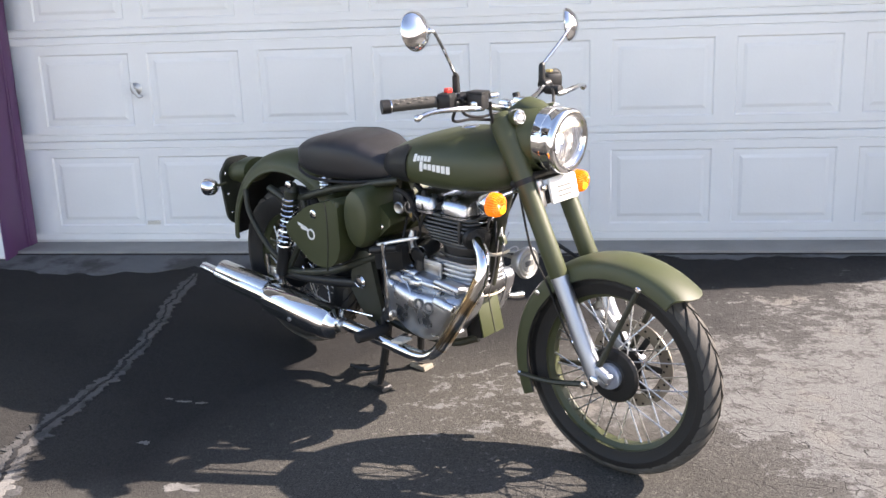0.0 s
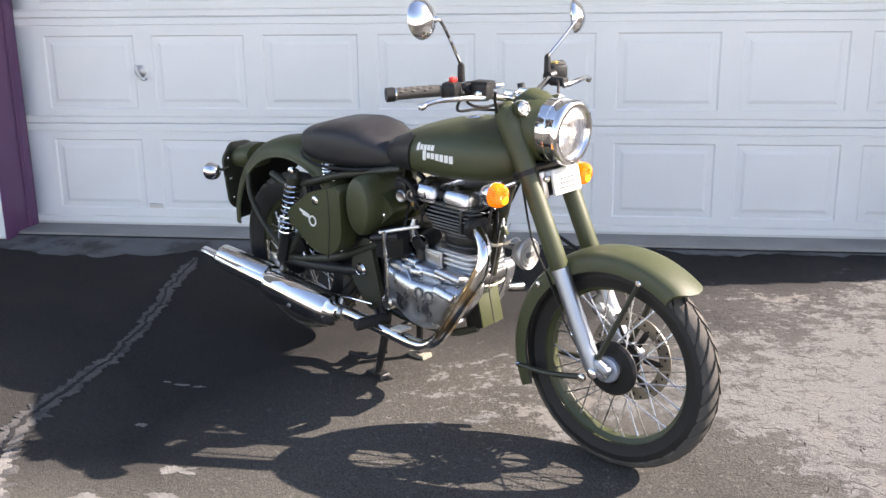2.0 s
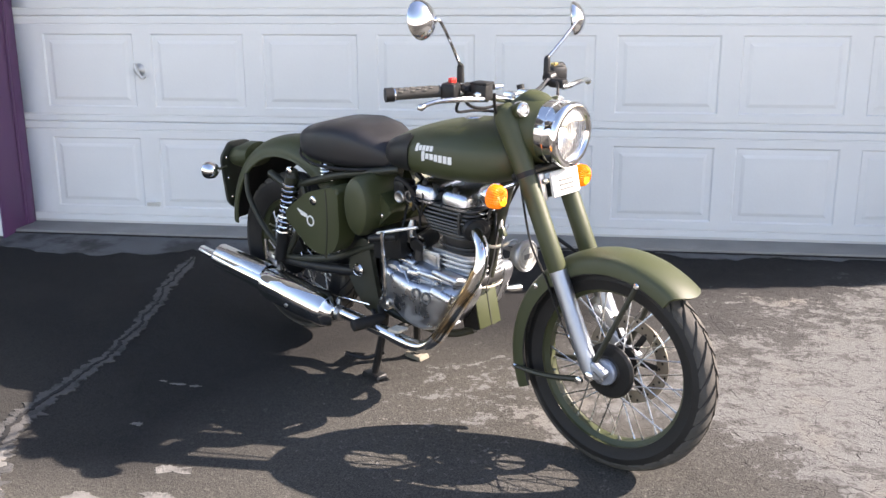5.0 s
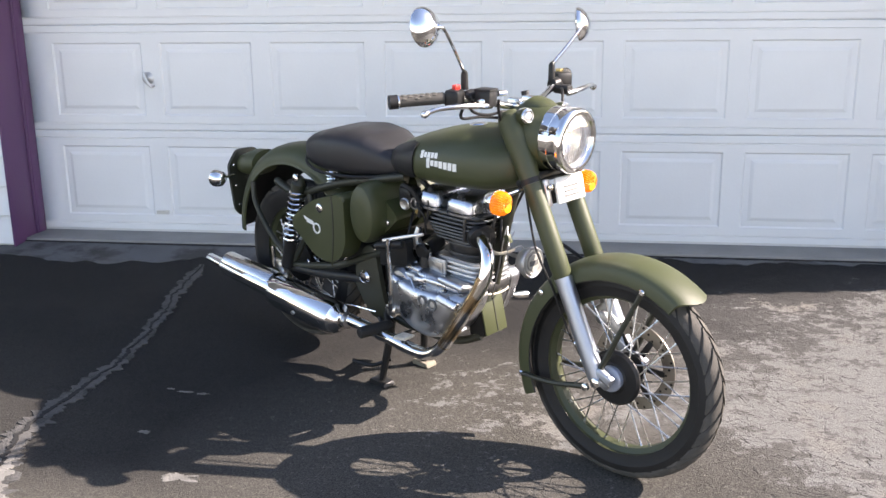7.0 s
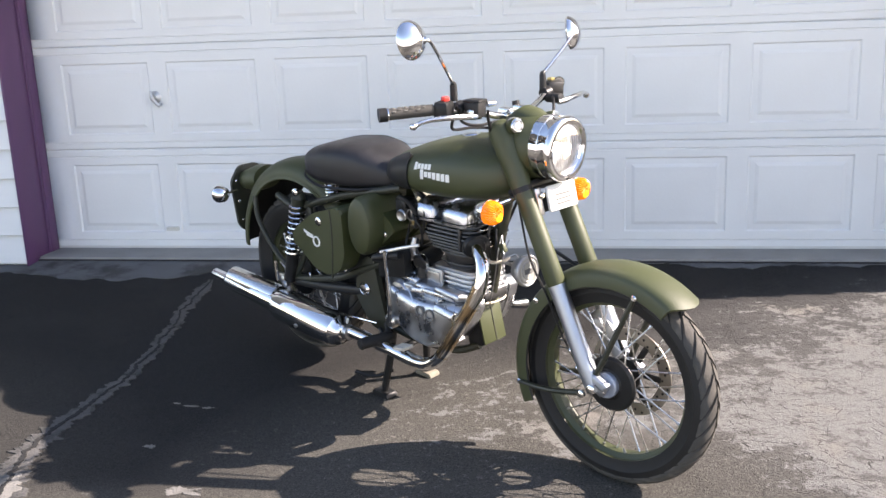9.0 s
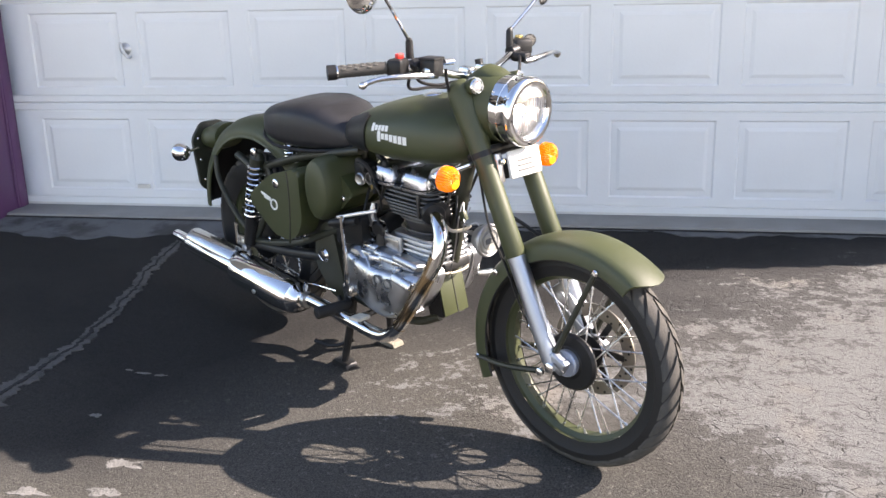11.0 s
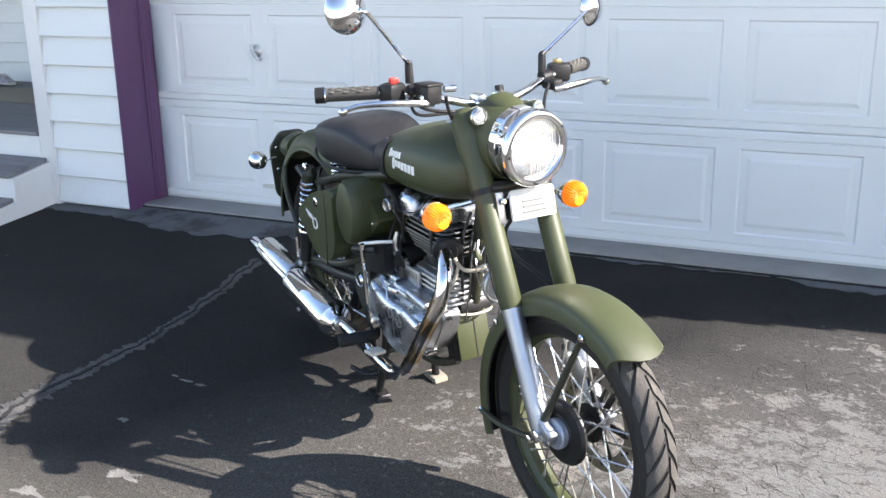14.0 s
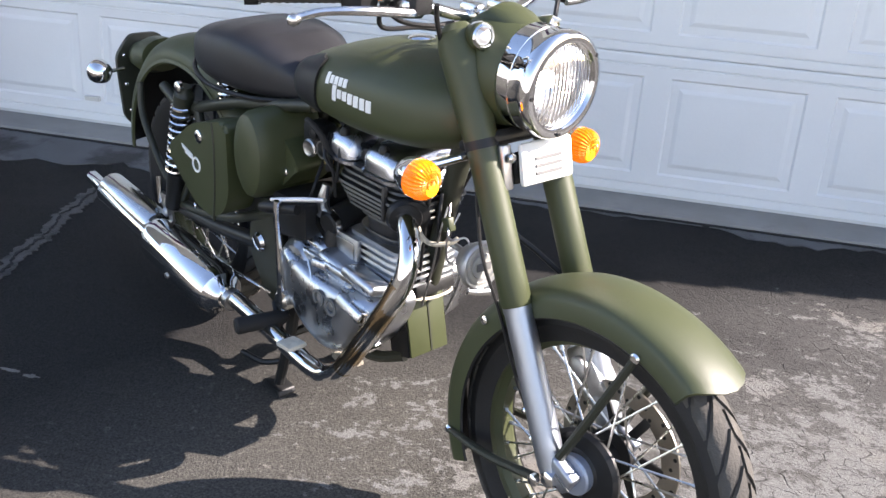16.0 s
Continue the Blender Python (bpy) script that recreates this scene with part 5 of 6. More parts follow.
def rear_end(bike):
    wheel(bike, "rear_wheel", REAR, 0.322, 0.056, 0.226, False, 0, 0.085)
    C = Vector((-1.562, 0, 0.427))
    prof = [(-0.093, 0.332), (-0.093, 0.348), (-0.086, 0.365), (-0.066, 0.388), (-0.036, 0.399), (0, 0.402), (0.036, 0.399), (0.066, 0.388), (0.086, 0.365), (0.093, 0.335), (0.092, 0.290)]
    rf = part("rear_mudguard", fender(prof, 0.004, C, 28, 180, 48), OLIVE, bike, "deep olive rear mudguard")
    shade_inside(rf, C)
    bm = hoop(mesh(), [(-0.098, 0.331), (-0.093, 0.326), (-0.090, 0.336), (-0.095, 0.340)], C, 40, 180, 40)
    part("rolled_edge", bm, OLIVE, rf)
    bm = hoop(mesh(), [(0.097, 0.288), (0.092, 0.284), (0.090, 0.294), (0.094, 0.298)], C, 40, 180, 40)
    part("rolled_edge", bm, OLIVE, rf)
    for s in (-1, 1):
        bm = tube(mesh(), [(-1.80, s * 0.10, 0.655), (-1.77, s * 0.112, 0.56), (-1.66, s * 0.118, 0.445), (-1.53, s * 0.122, 0.375)], 0.0105, 10)
        part("stay", bm, OLIVE_DARK, rf)
    # tail bracket, number plate holder and lamp
    out = rounded([(-0.058, 0.468), (0.085, 0.468), (0.096, 0.52), (0.096, 0.68), (0.060, 0.742), (-0.034, 0.745), (-0.086, 0.685), (-0.084, 0.50)], 0.02)
    bm = mesh()
    a = [bm.verts.new((-1.975 - 0.12 * (z - 0.6), y, z)) for y, z in out]
    b = [bm.verts.new((-1.989 - 0.12 * (z - 0.6), y, z)) for y, z in out]
    bm.faces.new(a)
    bm.faces.new(b[::-1])
    for k in range(len(a)):
        j = (k + 1) % len(a)
        bm.faces.new((a[j], a[k], b[k], b[j]))
    tp = part("tail_plate", bm, OLIVE_DARK, bike, "dark olive tail bracket")
    bm = mesh()
    rings(bm, [[(x, hw * math.cos(t), zc + hh * math.sin(t)) for t in (2 * math.pi * k / 24 for k in range(24))] for x, hw, hh, zc in ((-1.84, 0.07, 0.05, 0.712), (-1.90, 0.074, 0.056, 0.700), (-1.97, 0.050, 0.044, 0.684), (-2.02, 0.040, 0.038, 0.676))])
    part("tail_cowl", bm, OLIVE, tp)
    part("tail_lamp", lathe(mesh(), [(0, 0.036), (0.014, 0.035), (0.022, 0.028), (0.026, 0.001)], (-2.02, 0.015, 0.676), (-1, 0, 0), 24), RED_LENS, tp, "round red tail lamp")
    for y, z in ((-0.062, 0.685), (-0.066, 0.60), (-0.062, 0.52), (0.08, 0.67)):
        part("bolt", lathe(mesh(), [(0, 0.006), (0.003, 0.006), (0.005, 0.003)], (-1.974 - 0.12 * (z - 0.6), y, z), (1, 0, 0), 8), CHROME, tp)
    for s in (-1, 1):
        o = Vector((-1.996, s * 0.135, 0.642))
        bm = lathe(mesh(), [(-0.036, 0.004), (-0.032, 0.018), (-0.018, 0.031), (0.004, 0.037), (0.012, 0.0375), (0.014, 0.036)], o, (-1, 0, 0), 28)
        ind = part("indicator", bm, CHROME, bike, "chrome rear indicator with amber lens")
        part("lens", lathe(mesh(), [(0.013, 0.0355), (0.019, 0.033), (0.023, 0.022), (0.024, 0.001)], o, (-1, 0, 0), 24), AMBER, ind, "amber lens")
        part("stem", tube(mesh(), [o + Vector((0.010, -s * 0.02, 0)), o + Vector((0.012, -s * 0.07, 0.006))], 0.007, 8, smooth=False), CHROME, ind)
    # shock absorbers
    for s in (-1, 1):
        top, bot = Vector((-1.440, s * 0.140, 0.738)), Vector((-1.562, s * 0.140, 0.345))
        d = bot - top
        bm = tube(mesh(), [top, top + d * 0.05, top + d * 0.06, top + d * 0.22], [0.016, 0.022, 0.027, 0.027], 16, smooth=False)
        sh = part("shock_absorber", bm, OLIVE_DARK, bike, "shock absorber with chrome spring")
        part("cap", lathe(mesh(), [(0, 0.016), (0.010, 0.016), (0.014, 0.010)], top + Vector((0, s * 0.012, 0)), (0, s, 0), 12), CHROME, sh)
        pts, nrm = [], d.normalized()
        side = nrm.cross(Vector((0, 1, 0))).normalized()
        oth = nrm.cross(side)
        for k in range(10 * 14 + 1):
            a = 2 * math.pi * k / 14
            pts.append(top + d * (0.14 + 0.54 * k / 140) + (side * math.cos(a) + oth * math.sin(a)) * 0.028)
        part("spring", tube(mesh(), pts, 0.0052, 7, smooth=False), CHROME, sh, "chrome coil spring")
        bm = tube(mesh(), [top + d * 0.20, top + d * 0.66, top + d * 0.665, top + d * 0.96], [0.014, 0.014, 0.026, 0.024], 14, smooth=False)
        part("body", bm, BLACK, sh, "black damper body")
        part("bolt", lathe(mesh(), [(0, 0.014), (0.012, 0.014), (0.018, 0.008)], bot + Vector((0, s * 0.012, 0)), (0, s, 0), 8), STEEL, sh)
        bm = tube(mesh(), [(-1.10, s * 0.105, 0.405), (-1.35, s * 0.115, 0.370), (REAR.x, s * 0.118, REAR.z)], [0.022, 0.020, 0.018], 14)
        sa = part("swingarm", bm, BLACK, bike, "black rear swingarm")
        part("axle_nut", lathe(mesh(), [(0, 0.020), (0.012, 0.020), (0.016, 0.012)], REAR + Vector((0, s * 0.135, 0)), (0, s, 0), 6), STEEL, sa)
        bm = box(mesh(), REAR + Vector((-0.02, s * 0.128, 0.0)), (0.085, 0.014, 0.04), 0.004)
        part("chain_adjuster", bm, STEEL, sa)
        bm = tube(mesh(), [REAR + Vector((-0.055, s * 0.135, 0.07)), REAR + Vector((-0.05, s * 0.138, -0.01))], 0.008, 8, smooth=False)
        part("link", bm, ALLOY, sa)


def frame_tubes(bike):
    bm = tube(mesh(), [(-0.50, 0, 0.90), (-0.555, 0, 0.70), (-0.600, 0, 0.50), (-0.612, 0, 0.45)], [0.026, 0.022, 0.021, 0.020], 14)
    fr = part("frame", bm, OLIVE_DARK, bike, "dark olive painted steel frame")
    part("head_tube", lathe(mesh(), [(-0.10, 0.032), (-0.098, 0.034), (0.098, 0.034), (0.10, 0.032)], (-0.485, 0, 0.96), RAKE, 20), OLIVE_DARK, fr)
    part("backbone", tube(mesh(), [(-0.48, 0, 0.92), (-0.70, 0, 0.86), (-0.95, 0, 0.82), (-1.12, 0, 0.80)], 0.022, 12), OLIVE_DARK, fr)
    part("seat_tube", tube(mesh(), [(-1.02, 0, 0.80), (-1.06, 0, 0.55), (-1.09, 0, 0.36)], 0.02, 12), OLIVE_DARK, fr)
    for s in (-1, 1):
        part("rail", tube(mesh(), [(-0.92, s * 0.09, 0.815), (-1.06, s * 0.110, 0.785), (-1.22, s * 0.115, 0.748), (-1.40, s * 0.118, 0.690), (-1.50, s * 0.118, 0.66), (-1.62, s * 0.112, 0.69)], 0.0145, 12), OLIVE_DARK, fr)
        part("rail", tube(mesh(), [(-1.02, s * 0.11, 0.530), (-1.12, s * 0.122, 0.488), (-1.26, s * 0.124, 0.428), (-1.44, s * 0.124, 0.385), (-1.54, s * 0.122, 0.370)], 0.0135, 12), OLIVE_DARK, fr)
        part("rail", tube(mesh(), [(-1.54, s * 0.122, 0.372), (-1.46, s * 0.124, 0.48), (-1.40, s * 0.122, 0.60), (-1.42, s * 0.118, 0.70)], 0.012, 10), OLIVE_DARK, fr)
        out = rounded([(-1.06, 0.545), (-1.11, 0.54), (-1.165, 0.44), (-1.165, 0.37), (-1.09, 0.27), (-1.00, 0.27), (-1.03, 0.40)], 0.025)
        part("pivot_plate", slab(mesh(), out, s * 0.105, s * 0.125, 0.004), OLIVE_DARK, fr)
        part("pivot_cap", lathe(mesh(), [(0, 0.026), (0.004, 0.026), (0.012, 0.019), (0.014, 0.008)], (-1.112, s * 0.126, 0.417), (0, s, 0), 24), CHROME, fr, "chrome pivot cap")
        part("engine_rail", tube(mesh(), [(-0.62, s * 0.05, 0.30), (-0.72, s * 0.075, 0.265), (-0.92, s * 0.085, 0.265), (-1.04, s * 0.095, 0.29)], 0.014, 10), OLIVE_DARK, fr)
        bm = lathe(mesh(), [(0, 0.012), (0.02, 0.02), (0.10, 0.021), (0.125, 0.021), (0.13, 0.016)], (-0.955, s * 0.150, 0.282), (-0.28, s, -0.03), 16)
        pg = part("footpeg", bm, RUBBER, bike, "black rubber footpeg")
        part("bracket", tube(mesh(), [(-1.02, s * 0.115, 0.30), (-0.985, s * 0.14, 0.285), (-0.955, s * 0.155, 0.282)], 0.011, 8), BLACK, pg)
    # black slab added to keep bright ground from showing through the gap
    part("gap_slab", slab(mesh(), rounded([(-1.04, 0.62), (-1.05, 0.33), (-1.20, 0.30), (-1.30, 0.36), (-1.27, 0.62)], 0.02), -0.055, 0.075, 0.006), BLACK, fr, "added black slab that darkens the gap ahead of the rear wheel")
    part("chain_guard", tube(mesh(), [(-1.12, 0.09, 0.48), (-1.35, 0.095, 0.455), (-1.58, 0.095, 0.44)], [0.03, 0.034, 0.03], 12), BLACK, fr, "black chain guard")
    part("brake_rod", tube(mesh(), [(-1.05, -0.135, 0.30), (-1.30, -0.140, 0.285), (-1.54, -0.142, 0.255)], 0.0045, 8), CHROME, fr, "thin chrome brake rod")
    part("brake_arm", slab(mesh(), rounded([(-1.585, 0.36), (-1.545, 0.255), (-1.528, 0.258), (-1.560, 0.365)], 0.008), -0.150, -0.142, 0.002), STEEL, fr)
    for x, z, r in ((-1.34, 0.445, 0.009), (-1.20, 0.475, 0.008), (-1.42, 0.410, 0.008)):
        part("bolt", lathe(mesh(), [(0, r), (0.006, r), (0.009, r * 0.6)], (x, -0.138, z), (0, -1, 0), 10), CHROME, fr)
    # centre stand
    bm = mesh()
    for s in (-1, 1):
        tube(bm, [(-1.03, s * 0.080, 0.265), (-1.035, s * 0.090, 0.18), (-1.055, s * 0.106, 0.06), (-1.062, s * 0.112, 0.014)], [0.017, 0.015, 0.014, 0.014], 10)
    tube(bm, [(-1.034, -0.09, 0.175), (-1.034, 0.09, 0.175)], 0.012, 8, smooth=False)
    cs = part("centre_stand", bm, BLACK, bike, "black centre stand holding the machine upright")
    for s in (-1, 1):
        # the far foot takes the mat's tan to stand for sunlight on it
        part("foot", slab(mesh(), rounded([(-1.105, 0.0), (-1.02, 0.0), (-1.028, 0.016), (-1.10, 0.020)], 0.004), s * 0.088, s * 0.138, 0.002), BLACK if s < 0 else MAT_AND_LIT_FOOT, cs)
    part("tang", tube(mesh(), [(-1.035, -0.088, 0.10), (-1.09, -0.135, 0.075), (-1.16, -0.165, 0.085)], 0.008, 8), BLACK, cs)


def side_boxes(bike):
    for s in (-1, 1):
        out = rounded([(-1.432, 0.578), (-1.405, 0.612), (-1.29, 0.692), (-1.14, 0.738), (-1.12, 0.724), (-1.118, 0.56), (-1.15, 0.498), (-1.21, 0.468), (-1.29, 0.478), (-1.33, 0.505)], 0.03, 5)
        bm = slab(mesh(), out, s * 0.125, s * 0.205, 0.014, 3)
        tb = part("side_box", bm, OLIVE, bike, "olive steel side box")
        seam = [(x, s * 0.178, z) for x, z in [(-1.185, 0.722), (-1.18, 0.66), (-1.185, 0.56), (-1.20, 0.462)]]
        bm = tube(mesh(), [(x, s * 0.2045, z) for x, _, z in seam], 0.004, 6)
        part("seam", bm, OLIVE_DARK, tb)
        part("lock", lathe(mesh(), [(0, 0.017), (0.003, 0.017), (0.006, 0.013), (0.0065, 0.004)], (-1.252, s * 0.205, 0.668), (0, s, 0), 20), CHROME, tb, "chrome lock")
        # winged badge as plain shapes
        bm = hoop(mesh(), [(-0.001, 0.0145), (0.001, 0.0145), (0.001, 0.0205), (-0.001, 0.0205)], (-1.274, s * 0.206, 0.588), seg=28)
        bd = part("badge", bm, WHITE, tb, "plain white ring badge")
        bm = slab(mesh(), [(-1.290, 0.596), (-1.292, 0.610), (-1.346, 0.624), (-1.341, 0.614), (-1.328, 0.610), (-1.331, 0.603), (-1.315, 0.600)], s * 0.205, s * 0.2068)
        part("badge", bm, WHITE, tb, "plain white wing badge")
        # oval air filter drum
        bm = mesh()
        st = [(0.03, 1.0, 0.0), (0.10, 1.0, 0.0), (0.165, 1.0, 0.0), (0.186, 0.975, 0.0), (0.200, 0.90, 0.0), (0.207, 0.74, 0.0), (0.210, 0.4, 0.0)]
        rings(bm, [[(-1.034 + 0.062 * k2 * math.cos(a), s * v, 0.684 + 0.108 * k2 * math.sin(a)) for a in (2 * math.pi * k / 40 for k in range(40))] for v, k2, _ in st])
        af = part("air_filter", bm, OLIVE, bike, "olive oval air filter drum")
        out = rounded([(-1.04, 0.750), (-0.985, 0.735), (-0.932, 0.690), (-0.925, 0.668), (-1.02, 0.582), (-1.07, 0.560)], 0.012)
        bm = slab(mesh(), out, s * 0.02, s * 0.135, 0.012, 3)
        sd = part("filter_side", bm, OLIVE, af)
        part("screw", lathe(mesh(), [(0, 0.011), (0.004, 0.011), (0.007, 0.006)], (-0.972, s * 0.135, 0.652), (0, s, 0), 14), CHROME, af)


def engine(bike):
    # crankcase
    out = rounded([(-0.93, 0.53), (-0.93, 0.36), (-0.86, 0.275), (-0.74, 0.265), (-0.67, 0.32), (-0.645, 0.42), (-0.645, 0.50), (-0.66, 0.53)], 0.03)
    cc = part("crankcase", slab(mesh(), out, -0.09, 0.07, 0.012), CAST, bike, "cast alloy crankcase")
    out = rounded([(-1.05, 0.52), (-1.06, 0.36), (-0.93, 0.33), (-0.92, 0.53)], 0.03)
    part("gearbox", slab(mesh(), out, -0.08, 0.10, 0.012), CAST, cc)
    for s in (-1, 1):
        out = [(-0.908, 0.488), (-0.925, 0.44), (-0.895, 0.355), (-0.82, 0.290), (-0.73, 0.268), (-0.650, 0.305), (-0.592, 0.40), (-0.575, 0.452), (-0.600, 0.474), (-0.69, 0.462), (-0.77, 0.460), (-0.85, 0.480)]
        out = [(-0.575 + (x + 0.575) * 1.12, z) for x, z in out] if s < 0 else [(-0.745 + (x + 0.745) * 0.72, z) for x, z in out]
        ol = rounded([(x, z + 0.018) for x, z in out], 0.045, 8)
        cxm, czm = -0.745, 0.396
        bm = mesh()
        rings(bm, [[(cxm + (x - cxm) * k2, s * v, czm + (z - czm) * k2) for x, z in ol] for v, k2 in ((0.060, 1.0), (0.128, 1.0), (0.137, 0.985), (0.156, 0.955), (0.172, 0.905), (0.184, 0.83), (0.190, 0.72), (0.1945, 0.50), (0.196, 0.2))])
        cv = part("side_cover", bm, COVER, cc, "polished domed alloy engine cover")
        bm = mesh()
        rings(bm, [[(cxm + (x - cxm) * k2, s * v, czm + (z - czm) * k2) for x, z in ol] for v, k2 in ((0.112, 1.0), (0.112, 1.03), (0.122, 1.03), (0.122, 1.0))])
        part("flange", bm, CAST, cc)
        if s > 0:
            continue
        bm = box(mesh(), (-0.650, s * 0.142, 0.508), (0.115, 0.062, 0.026), 0.010, Matrix.Rotation(radians(6), 3, 'Y') @ Matrix.Rotation(radians(-14), 3, 'X'), 3)
        part("plate", bm, COVER, cc)
        bm = box(mesh(), (-0.642, s * 0.186, 0.458), (0.090, 0.030, 0.030), 0.008, Matrix.Rotation(radians(10), 3, 'Y') @ Matrix.Rotation(radians(-22), 3, 'X'), 3)
        part("ledge", bm, COVER, cc)
        part("seam", tube(mesh(), [(-0.83, s * 0.170, 0.492), (-0.79, s * 0.186, 0.455), (-0.775, s * 0.192, 0.40), (-0.785, s * 0.186, 0.345)], 0.004, 6), COVER, cc)
        part("lobe", lathe(mesh(), [(0, 0.062), (0.035, 0.060), (0.050, 0.048), (0.056, 0.020)], (-0.885, s * 0.120, 0.455), (0, s, 0), 36), COVER, cc, "round polished lobe of the cover")
        # plain raised badge
        part("badge", hoop(mesh(), [(-0.002, 0.014), (0.002, 0.014), (0.002, 0.021), (-0.002, 0.021)], (-0.706, s * 0.1965, 0.434), seg=24), SLOT, cc, "plain round badge")
        part("badge", hoop(mesh(), [(-0.002, 0.013), (0.002, 0.013), (0.002, 0.020), (-0.002, 0.020)], (-0.752, s * 0.1972, 0.438), -60, 240, 20), SLOT, cc, "plain round badge")
        for x, z in ((-0.895, 0.47), (-0.90, 0.38), (-0.84, 0.305), (-0.74, 0.285), (-0.63, 0.325), (-0.592, 0.44), (-0.70, 0.488), (-0.80, 0.482)):
            part("screw", lathe(mesh(), [(-0.03, 0.008), (0.004, 0.008), (0.007, 0.004)], (cxm + (x - cxm) * 0.97, s * 0.145, czm + (z + 0.018 - czm) * 0.97), (0, s, 0), 10), CHROME, cc)
        bm = box(mesh(), (-0.755, s * 0.108, 0.487), (0.285, 0.115, 0.022), 0.007, Matrix.Rotation(radians(-s * -12), 3, 'X'), 3)
        part("shelf", bm, COVER, cc)
        bm = box(mesh(), (-0.790, s * 0.150, 0.492), (0.060, 0.040, 0.022), 0.006, Matrix.Rotation(radians(-s * -12), 3, 'X') @ Matrix.Rotation(radians(20), 3, 'Z'), 3)
        part("housing", bm, COVER, cc)
        # starter and breather bodies on top of the cover
        part("housing", lathe(mesh(), [(0, 0.036), (0.012, 0.036), (0.022, 0.026), (0.024, 0.006)], (-0.862, s * 0.115, 0.505), (0, s, 0.1), 24), ALLOY, cc)
        for hx, hz, w, h, v0, v1 in ((-0.850, 0.508, 0.100, 0.058, 0.05, 0.146), (-0.755, 0.498, 0.125, 0.050, 0.05, 0.160), (-0.800, 0.530, 0.052, 0.034, 0.04, 0.105)):
            bm = box(mesh(), (hx, s * (v0 + v1) / 2, hz), (w, v1 - v0, h), 0.018, Matrix.Rotation(radians(7), 3, 'Y') @ Matrix.Rotation(radians(-s * 8), 3, 'X'), 4)
            part("housing", bm, COVER, cc)
    # finned alloy base of the cylinder
    cx = -0.690

    def plate(z, hx, hy, t, r=0.03, x=cx):
        bm = mesh()
        o = rounded([(-hx, -hy), (hx, -hy), (hx, hy), (-hx, hy)], r, 4)
        o = [(p, q if q < 0 else q * 0.62) for p, q in o]
        a = [bm.verts.new((x + p, q, z)) for p, q in o]
        b = [bm.verts.new((x + p * 0.985, q * 0.985, z + t)) for p, q in o]
        bm.faces.new(a[::-1])
        bm.faces.new(b)
        for k in range(len(a)):
            j = (k + 1) % len(a)
            bm.faces.new((a[k], a[j], b[j], b[k]))
        return bm

    cyl = part("cylinder", lathe(mesh(), [(0.48, 0.086), (0.60, 0.086), (0.605, 0.088), (0.640, 0.088), (0.645, 0.085), (0.76, 0.082)], (cx, 0, 0), (0, 0, 1), 40), FINS, bike, "black engine cylinder")
    base = part("cylinder_base", plate(0.486, 0.094, 0.098, 0.088, 0.03), CAST, cyl, "cast alloy cylinder base")
    for k in range(5):
        part("fin", plate(0.494 + 0.0165 * k, 0.106, 0.108, 0.0060, 0.04), CAST, cyl)
    part("cover_plate", box(mesh(), (cx - 0.070, -0.112, 0.530), (0.088, 0.012, 0.076), 0.005), CAST, cyl, "square cast cover")
    part("cover_inset", box(mesh(), (cx - 0.070, -0.1185, 0.530), (0.066, 0.004, 0.054), 0.003), STEEL, cyl)
    for k in range(2):
        part("fin", plate(0.588 + 0.034 * k, 0.090, 0.090, 0.0040, 0.07), FINS, cyl)
    head = part("cylinder_head", plate(0.655, 0.098, 0.098, 0.078, 0.03), FINS, bike, "black finned cylinder head")
    for k in range(8):
        g = 0.0045 * abs(k - 4)
        part("fin", plate(0.638 + 0.0127 * k, 0.124 - g, 0.120 - g, 0.0050, 0.045), FINS, head)
    for k in range(5):
        part("fin", box(mesh(), (cx + 0.106, -0.03 + 0.005 * k, 0.658 + 0.0155 * k), (0.035, 0.12, 0.006), 0.002), ALLOY, head, "bright edged front fin")
    for x in (-0.625,):
        part("fin_bridge", box(mesh(), (x, -0.1185, 0.690), (0.010, 0.010, 0.078), 0.002), FINS, head)
    part("exhaust_port", lathe(mesh(), [(0, 0.036), (0.03, 0.034), (0.034, 0.040), (0.048, 0.040), (0.05, 0.034)], (cx + 0.085, -0.070, 0.680), (0.75, -0.45, -0.15), 24), BLACK, head)
    for x0, w in ((-0.800, 0.105), (-0.663, 0.126)):
        bm = mesh()
        rings(bm, [[(x0 + w / 2 * k2 * math.copysign(abs(math.cos(a)) ** 0.36, math.cos(a)), 0.118 * k2 * math.copysign(abs(math.sin(a)) ** 0.36, math.sin(a)), z) for a in (2 * math.pi * k / 48 for k in range(48))] for z, k2 in ((0.730, 1.0), (0.738, 1.0), (0.741, 0.96), (0.764, 0.95), (0.782, 0.88), (0.793, 0.74), (0.795, 0.60))])
        rc = part("rocker_cover", bm, ROCKER, head, "polished rocker cover")
        for y in (-0.092, 0.085):
            part("cap_nut", lathe(mesh(), [(0, 0.011), (0.012, 0.011), (0.020, 0.006)], (x0, y, 0.782), (0, 0, 1), 10), BLACK, head)
    # intake, throttle body, leads
    bm = tube(mesh(), [(-0.78, -0.02, 0.715), (-0.84, -0.025, 0.72), (-0.90, -0.03, 0.715), (-0.97, -0.03, 0.70)], [0.030, 0.028, 0.032, 0.030], 16)
    cb = part("throttle_body", bm, BLACK, bike, "black throttle body and intake")
    part("valve", box(mesh(), (-0.875, -0.055, 0.722), (0.055, 0.06, 0.060), 0.008), BLACK, cb)
    part("wheel", lathe(mesh(), [(0, 0.022), (0.010, 0.022), (0.014, 0.012)], (-0.885, -0.090, 0.735), (0, -1, 0), 18), STEEL, cb)
